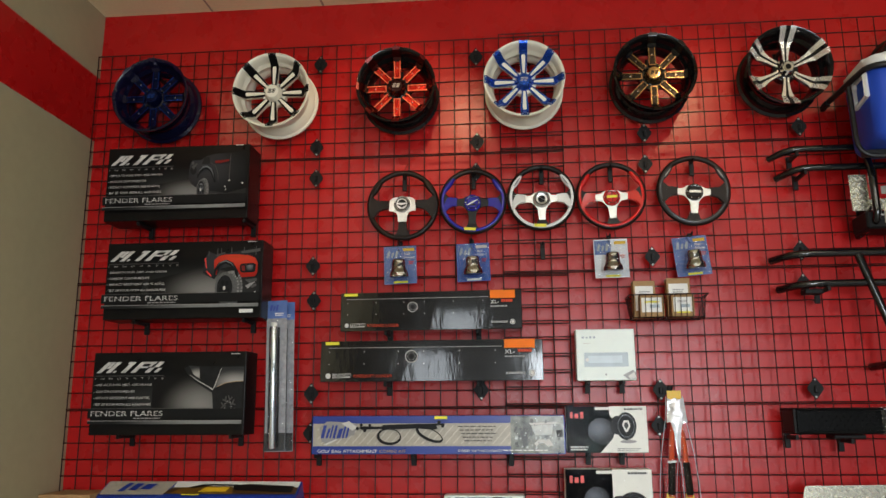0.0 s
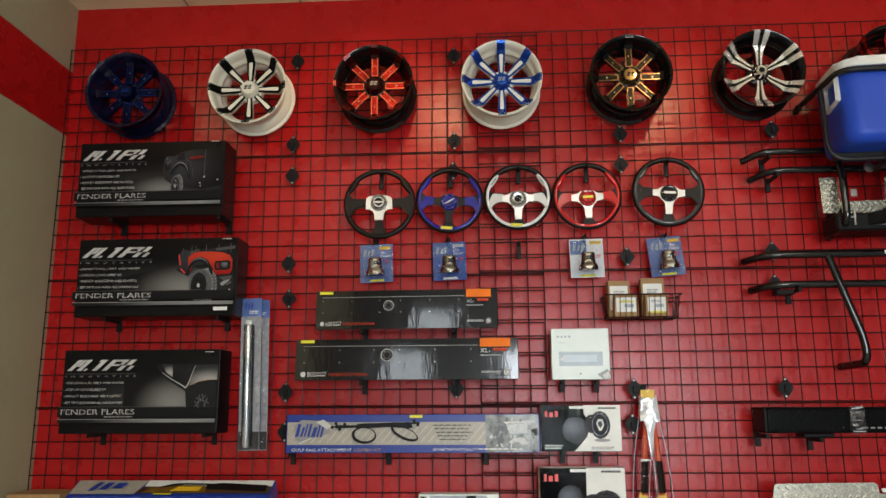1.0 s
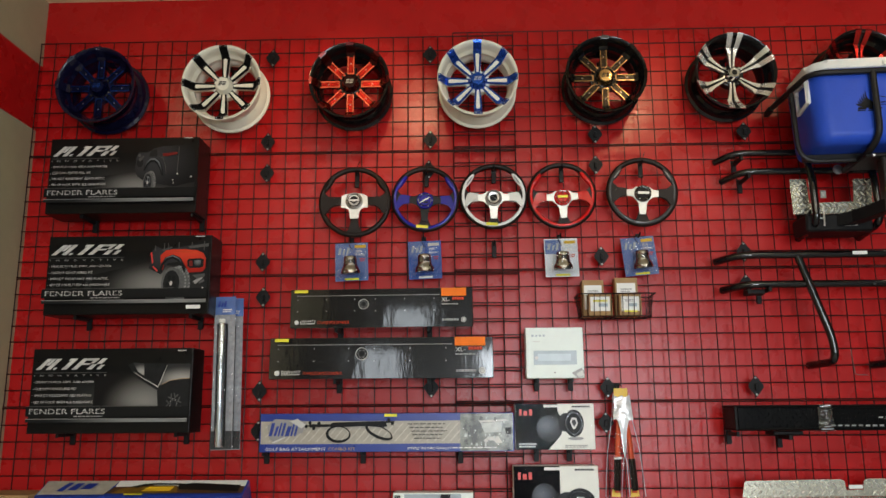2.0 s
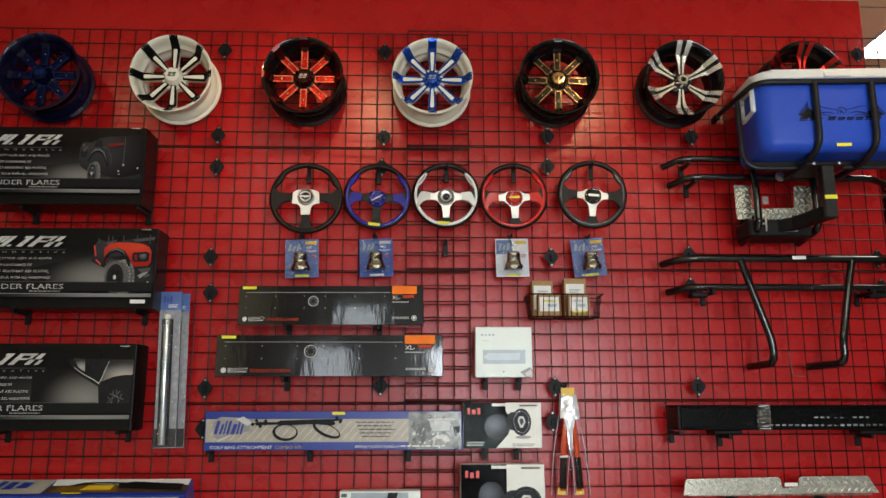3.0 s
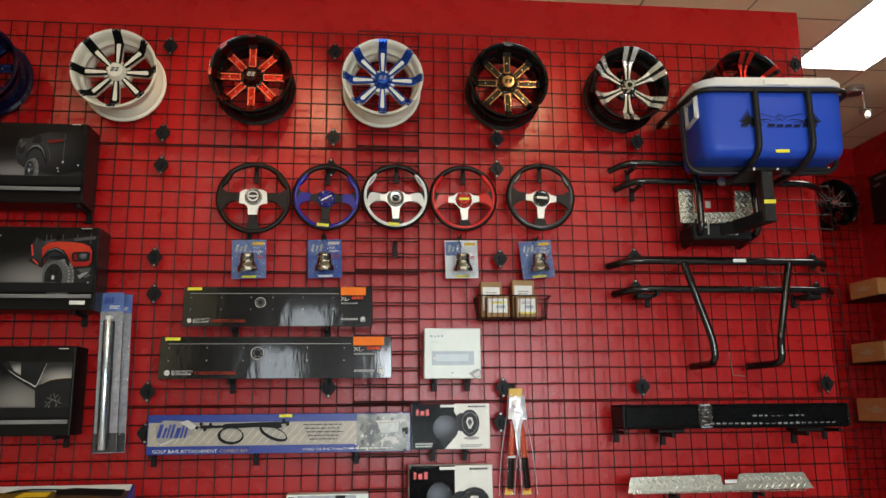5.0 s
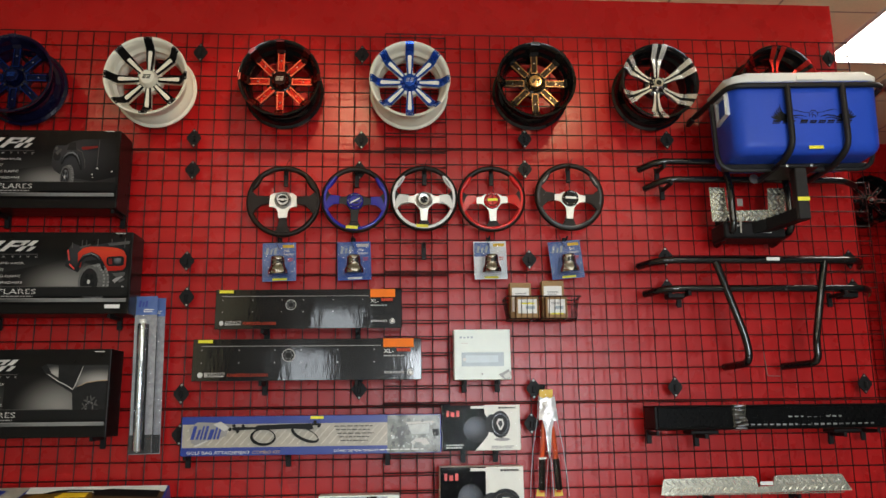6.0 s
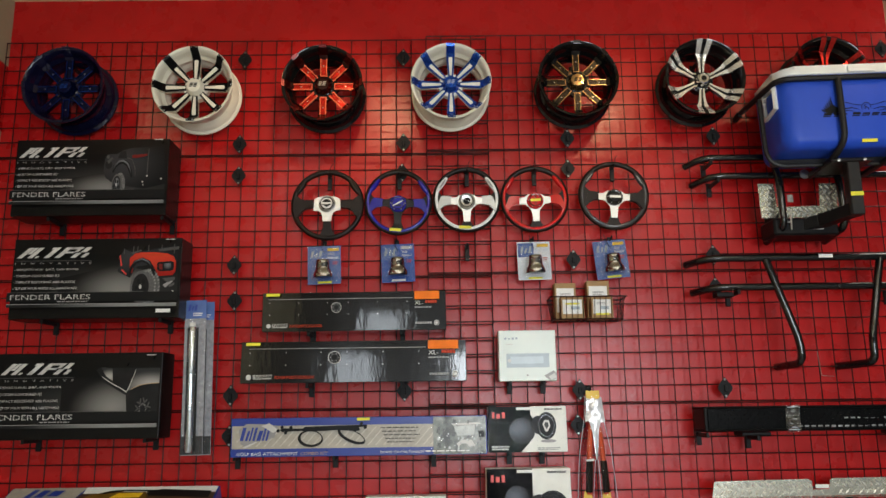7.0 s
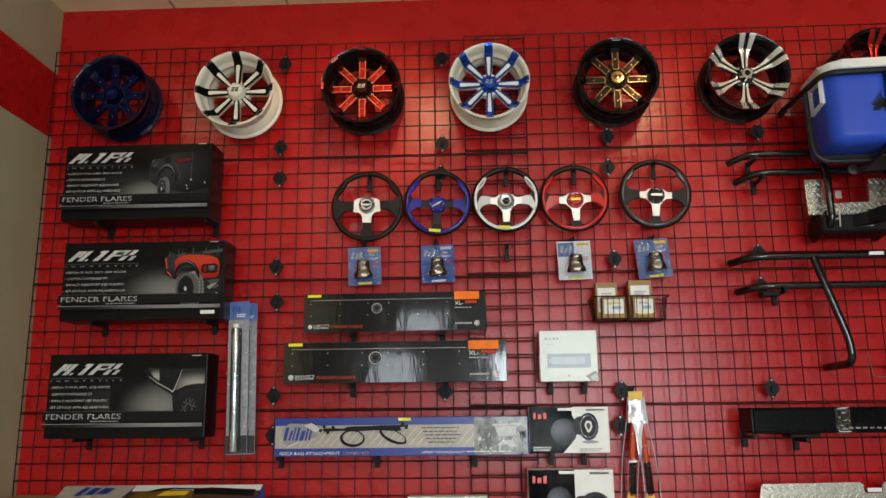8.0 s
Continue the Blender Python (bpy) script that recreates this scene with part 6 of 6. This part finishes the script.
# ---- brush guards ----
guard = thing("brush_guard", "gloss black bent-tube brush guard hung on the grid", "brush guard", pose(3.4, 0, 1.43), "brush guards")
for z, a, b in ((0.508, -0.034, 1.085), (0.372, -0.012, 1.11)):
    part("cross_tube", pipe(rounded([(a, -0.05, z - 0.01), (a + 0.07, -0.165, z), (b - 0.07, -0.165, z), (b, -0.05, z - 0.01)], 0.09, 8), 0.0175, 12), TUBE, guard, smooth=True)
for x0, x1, x2 in ((0.303, 0.412, 0.37), (0.835, 0.742, 0.655)):
    part("leg", pipe(rounded([(x0, -0.17, 0.5), (x1, -0.19, 0.12), (x1 + 0.004, -0.19, 0.02), (x2, -0.02, 0.012)], 0.06, 8), 0.018, 12), TUBE, guard, smooth=True)
for x in (0.1, 0.95):
    part("mount_tab", solid(x - 0.03, x + 0.05, -0.15, -0.09, 0.33, 0.352, 0.003), STEEL, guard)
part("price_label", solid(0.545, 0.61, -0.1855, -0.1845, 0.503, 0.519), LABEL, guard)
part("badge", lathe([(0.0, -0.004), (0.009, -0.003), (0.011, 0.0)], 16), BLACK_CHROME, guard, smooth=True, at=pose(0.628, -0.184, 0.37))
for x in (3.555, 4.31):
    peg(x, 1.783, 0.15)

guard = thing("brush_guard", "gloss black tube guard hung behind the cooler rack", "brush guard", pose(3.4, 0, 2.05), "brush guards")
for z, a, b, y in ((0.385, -0.005, 1.0, -0.14), (0.288, 0.02, 1.075, -0.16)):
    part("cross_tube", pipe(rounded([(a, -0.06, z - 0.02), (a + 0.07, y, z), (b - 0.09, y, z), (b, y + 0.05, z - 0.012)], 0.09, 8), 0.0165, 12), TUBE, guard, smooth=True)
for x in (0.378, 0.66):
    part("leg", pipe(rounded([(x + 0.005, -0.16, 0.385), (x, -0.225, 0.24), (x - 0.002, -0.24, 0.02), (x - 0.012, -0.05, -0.014)], 0.05, 8), 0.017, 12), TUBE, guard, smooth=True)
part("badge", lathe([(0.0, -0.006), (0.022, -0.004), (0.024, 0.0)], 18), SATIN, guard, smooth=True, at=pose(0.525, -0.178, 0.288))
peg(3.49, 2.413, 0.12)
peg(3.51, 2.319, 0.14)
peg(4.2, 2.413, 0.12)


# ---- tread plate goods ----
def lug_mesh(lean):
    """One raised diamond lug about the origin, its ridge along x = -lean * z."""
    bm = bmesh.new()
    base = [bm.verts.new((x, 0.0, z * lean)) for x, z in ((-0.0115, 0.0115), (-0.0036, -0.0036), (0.0115, -0.0115), (0.0036, 0.0036))]
    crest = bm.verts.new((0, -0.004, 0))
    for k in range(4):
        bm.faces.new((base[k], base[(k + 1) % 4], crest))
    return mesh_of("tread_lug", bm, TREAD_LUG)


LUGS = {1: lug_mesh(1), -1: lug_mesh(-1)}


def tread_marks(parent, inside, x0, x1, z0, z1, y, step=0.031):
    """Raised diamond lugs, alternating in lean."""
    for i in range(int((x1 - x0) / step)):
        for j in range(int((z1 - z0) / step)):
            x, z = x0 + (i + 0.5 + 0.5 * (j % 2)) * step, z0 + (j + 0.5) * step
            if inside(x, z):
                part("tread_lug", LUGS[1 if j % 2 else -1], TREAD_LUG, parent, at=pose(x, y, z))


t = thing("tread_bumper_plate", "diamond tread aluminium bumper plate with a notch", "bumper plate", pose(3.383, -0.115, 0.868))
outline = [(0.0, 0.0), (0.895, 0.006), (0.852, 0.078), (0.845, 0.08), (0.545, 0.078), (0.53, 0.07), (0.525, 0.032), (0.452, 0.03), (0.447, 0.068), (0.432, 0.076), (0.02, 0.07), (0.012, 0.062)]
part("plate", plate(outline, -0.004, 0.0), TREAD, t)
tread_marks(t, lambda x, z: 0.02 < x < 0.86 and not 0.435 < x < 0.545 and z < 0.066, 0.0, 0.89, 0.006, 0.07, -0.0042)
part("lower_flange", solid(0.02, 0.86, -0.003, 0.05, -0.004, 0.0, 0.001), TREAD, t)
part("price_label", solid(0.462, 0.522, -0.007, -0.006, 0.036, 0.052), LABEL, t)
for x in (3.61, 4.02):
    peg(x, 0.86, 0.085)

t = thing("tread_step_plate", "U-shaped diamond tread step plate on a black receiver", "hitch step", pose(3.704, -0.165, 2.128))
part("plate", plate([(0.0, 0.0), (-0.004, 0.168), (0.074, 0.168), (0.078, 0.052), (0.28, 0.058), (0.288, 0.166), (0.372, 0.168), (0.364, 0.0)], -0.004, 0.0), TREAD, t)
tread_marks(t, lambda x, z: 0.008 < x < 0.066 or 0.296 < x < 0.36 or z < 0.044, 0.0, 0.37, 0.0, 0.166, -0.0042, 0.027)
part("receiver", solid(0.035, 0.335, -0.05, 0.105, -0.092, -0.012, 0.008), STEEL, t, "black square receiver")
part("lock_tab", solid(0.13, 0.158, -0.006, -0.003, 0.075, 0.112, 0.001), SATIN, t)
part("hitch_pin", pipe(rounded([(0.07, -0.055, -0.03), (0.11, -0.06, -0.035), (0.115, -0.06, 0.03), (0.11, -0.06, -0.07)], 0.01), 0.004, 8), SATIN, t, smooth=True)
part("price_label", solid(0.2, 0.262, -0.0525, -0.051, -0.068, -0.052), LABEL, t)
for x in (3.78, 3.98):
    peg(x, 2.145, 0.12)

# ---- black mesh bumper ----
t = thing("mesh_bumper", "black punched-mesh bumper wrapped in clear film", "bumper", pose(3.35, -0.055, 1.155))
W, H, D = 1.096, 0.108, 0.145
for z in (0.0, H - 0.012):
    part("edge_tube", pipe(rounded([(0.0, 0.0, z + 0.006), (0.006, -D, z + 0.006), (W - 0.006, -D, z + 0.006), (W, 0.0, z + 0.006)], 0.03), 0.007, 8), SATIN_BLACK, t, smooth=True)
mesh = bmesh.new()
cols, rows_n = 36, 5
cw, ch = (W - 0.03) / cols, (H - 0.02) / rows_n
for j in range(rows_n + 1):
    solid(0.015, W - 0.015, -D - 0.002, -D + 0.001, 0.006 + j * ch, 0.0155 + j * ch, bm=mesh)
for j in range(rows_n):
    for i in range(cols + 1):
        x = 0.015 + (i + 0.5 * (j % 2)) * cw
        if x < W - 0.02:
            solid(x, x + 0.0095, -D - 0.002, -D + 0.001, 0.0155 + j * ch, 0.006 + (j + 1) * ch, bm=mesh)
part("punched_face", mesh, SATIN_BLACK, t)
# strips added behind the slots to stand in for highlights seen through them
for x0, x1, low, high, mat in ((0.62, 0.69, 0.051, 0.057, SATIN), (0.71, 0.77, 0.05, 0.053, SCREW), (0.79, 0.87, 0.05, 0.057, SATIN)):
    part("middle_strip", solid(x0, x1, -D + 0.003, -D + 0.005, low, high), mat, t, "strip added for the glints in the middle slots")
for x0, x1, low, high, mat in ((0.4, 0.55, 0.017, 0.024, SCREW), (0.555, 0.66, 0.015, 0.023, SATIN), (0.665, 0.72, 0.016, 0.02, SCREW), (0.725, 0.86, 0.014, 0.026, SATIN), (0.865, 0.93, 0.017, 0.024, SCREW), (0.935, 1.02, 0.018, 0.028, SATIN)):
    part("lower_strip", solid(x0, x1, -D + 0.003, -D + 0.005, low, high), mat, t, "strip added for the glints in the lower slots")
# dark sheet added so the punched holes look black, not lit red
part("back_rail", solid(0.014, W - 0.014, -D + 0.007, -D + 0.03, 0.004, H - 0.008, 0.002), SATIN_BLACK, t)
part("end_plate", solid(0.0, 0.012, -D, 0.0, 0.004, H - 0.004, 0.002), STEEL, t)
part("end_plate", solid(W - 0.012, W, -D, 0.0, 0.004, H - 0.004, 0.002), STEEL, t)
for x in (0.17, 0.84):
    part("mount_foot", solid(x, x + 0.13, -0.12, -0.02, -0.02, -0.003, 0.004), STEEL, t)
wrap = bmesh.new()
rng = random.Random(9)
ringz = []
for k in range(9):
    x = 0.355 + 0.008 * k
    ringz.append([wrap.verts.new((x, -y - rng.uniform(0, 0.007), z + rng.uniform(-0.003, 0.003))) for y, z in ((0.0, -0.004), (D + 0.003, -0.006), (D + 0.006, H * 0.25), (D + 0.003, H * 0.5), (D + 0.007, H * 0.75), (D + 0.003, H + 0.004), (0.0, H + 0.003))])
for a, b in zip(ringz, ringz[1:]):
    for k in range(6):
        wrap.faces.new((a[k], a[k + 1], b[k + 1], b[k]))
sheet = bmesh.new()
rows = [[sheet.verts.new((0.004 + (W - 0.008) * i / 40, -D - 0.0045 - rng.uniform(0, 0.004), H * j / 4 + rng.uniform(-0.002, 0.002))) for i in range(41)] for j in range(5)]
for a, b in zip(rows, rows[1:]):
    for k in range(40):
        sheet.faces.new((a[k], a[k + 1], b[k + 1], b[k]))
part("front_film", sheet, THIN_WRAP, t, "tight clear film over the face", smooth=60)
part("film_band", wrap, BAND_FILM, t, "shiny clear film band")
# glints on the film band, painted as small white slivers
for z, x, w in ((0.004, 0.362, 0.05), (0.014, 0.376, 0.026), (0.03, 0.37, 0.014), (0.05, 0.385, 0.012), (0.064, 0.366, 0.01), (0.082, 0.38, 0.016), (0.1, 0.364, 0.034), (0.104, 0.38, 0.03)):
    part("film_fold", solid(x, x + w, -D - 0.014, -D - 0.0125, z, z + 0.0035, 0.0008), GLINT, t, "white sliver painted as a glint on the film")
for x in (3.365, 3.59, 4.24, 4.4):
    peg(x, 1.148 if x not in (3.59, 4.24) else 1.132, 0.13)

# loose wire hook between the guard's legs
t = thing("loose_wire_hook", "thin bright wire hook dangling from the grid", "wire hook", pose(3.95, on_grid(3.95), 1.45))
part("wire_loop", pipe(rounded([(0.004, -0.004, 0.062), (0.006, -0.014, -0.03), (0.008, -0.014, -0.052), (0.07, -0.006, -0.055)], 0.008), 0.0018, 6), SATIN, t)


# ---- the alcove ----
def rail_board(name, x0, x1, y0, y1, z, label):
    ob = new(name, mesh_of(name, solid(x0, x1, y0, y1, z - 0.012, z, 0.002), STEEL))
    return tagged(ob, label, "shelf", "alcove shelves")


def alcove_box(y0, y1, z0, z1, x0=6.0):
    """A brown carton on a shelf of the side wall, its printed long side to the room."""
    t = thing("brown_shelf_carton", "brown kraft carton on a dark shelf in the alcove", "carton", pose(x0, y0, z0), "alcove cartons")
    d, h = y1 - y0, z1 - z0
    part("carton_body", solid(0, EAST - x0 - 0.02, 0, d, 0, h, 0.003), SHELF_KRAFT, t)
    part("packing_tape", solid((EAST - x0) * 0.4, (EAST - x0) * 0.6, -0.0012, 0.0, 0, h, 0.0), TAPE, t, "strip of packing tape")
    logo = bmesh.new()
    for a, b, c, e in ((0.25, 0.75, 0.46, 0.56), (0.42, 0.58, 0.56, 0.68), (0.35, 0.65, 0.36, 0.46)):
        logo.faces.new([logo.verts.new((-0.0008, d * y, h * z)) for y, z in ((a, c), (b, c), (b, e), (a, e))])
    part("printed_mark", logo, TAPE, t)
    rail_board("wall_shelf", x0 + 0.01, EAST, y0 - 0.03, y1 + 0.06, z0, "narrow dark shelf on the alcove's side wall")


alcove_box(1.667, 2.0, 2.055, 2.183)
alcove_box(1.68, 2.065, 1.565, 1.71)
alcove_box(1.625, 2.075, 1.125, 1.295)
t = thing("display_case_box", "large dark printed carton on a shelf in the alcove", "carton", pose(6.0, 0.75, 2.6))
part("carton_body", solid(0, 0.28, 0, 0.87, 0, 0.35, 0.004), PRINT_BLACK, t)
pic = bmesh.new()
pic.faces.new([pic.verts.new((-0.001, y, z)) for y, z in ((0.02, 0.06), (0.66, 0.06), (0.66, 0.27), (0.02, 0.27))])
part("printed_photo", pic, PHOTO, t, "brown printed photo")
for z0, a, b in ((0.3, 0.35, 0.8), (0.25, 0.74, 0.82), (0.04, 0.1, 0.4)):
    txt = bmesh.new()
    txt.faces.new([txt.verts.new((-0.002, y, z)) for y, z in ((a, z0), (b, z0), (b, z0 + 0.02), (a, z0 + 0.02))])
    part("fine_print", txt, FLARE_INK, t)
rail_board("wall_shelf", 6.01, EAST, 0.72, 1.66, 2.6, "narrow dark shelf on the alcove's side wall")


# ---- brackets and grid panels ----
first = bracket_template()
SPOTS_ON_GRID = [(1.215, 3.016), (1.206, 2.566), (1.208, 2.404), (1.205, 1.957), (1.214, 1.785), (1.214, 1.342), (1.216, 1.16), (2.018, 3.02), (2.018, 2.565), (2.01, 2.41),
                 (2.019, 1.354), (2.83, 2.575), (2.826, 2.418), (2.832, 1.963), (2.832, 1.348), (2.816, 1.19), (3.556, 2.579), (3.506, 1.978), (3.504, 1.821), (3.508, 1.349),
                 (4.457, 3.04), (4.438, 1.965), (4.441, 1.82), (4.442, 1.356)]
for k, (x, z) in enumerate(SPOTS_ON_GRID):
    m = pose(x, on_grid(x), z)
    if k == 0:
        first.matrix_world = m
    else:
        copy_thing(first, m)

alcove = thing("alcove_gridwall", "black wire gridwall on the alcove's dark red wall", "gridwall", pose(4.57, NORTH - 0.03, 3.12), "wire gridwalls")
for k in range(36):
    part("wire", alcove_across, WIRE, alcove, at=pose(0, 0, -k * PITCH))
for k in range(23):
    part("wire", alcove_upright, WIRE, alcove, at=pose(k * PITCH, 0.0064, 0))
for row in range(5):
    for col in (0, 28):
        grid_panel(col, row)
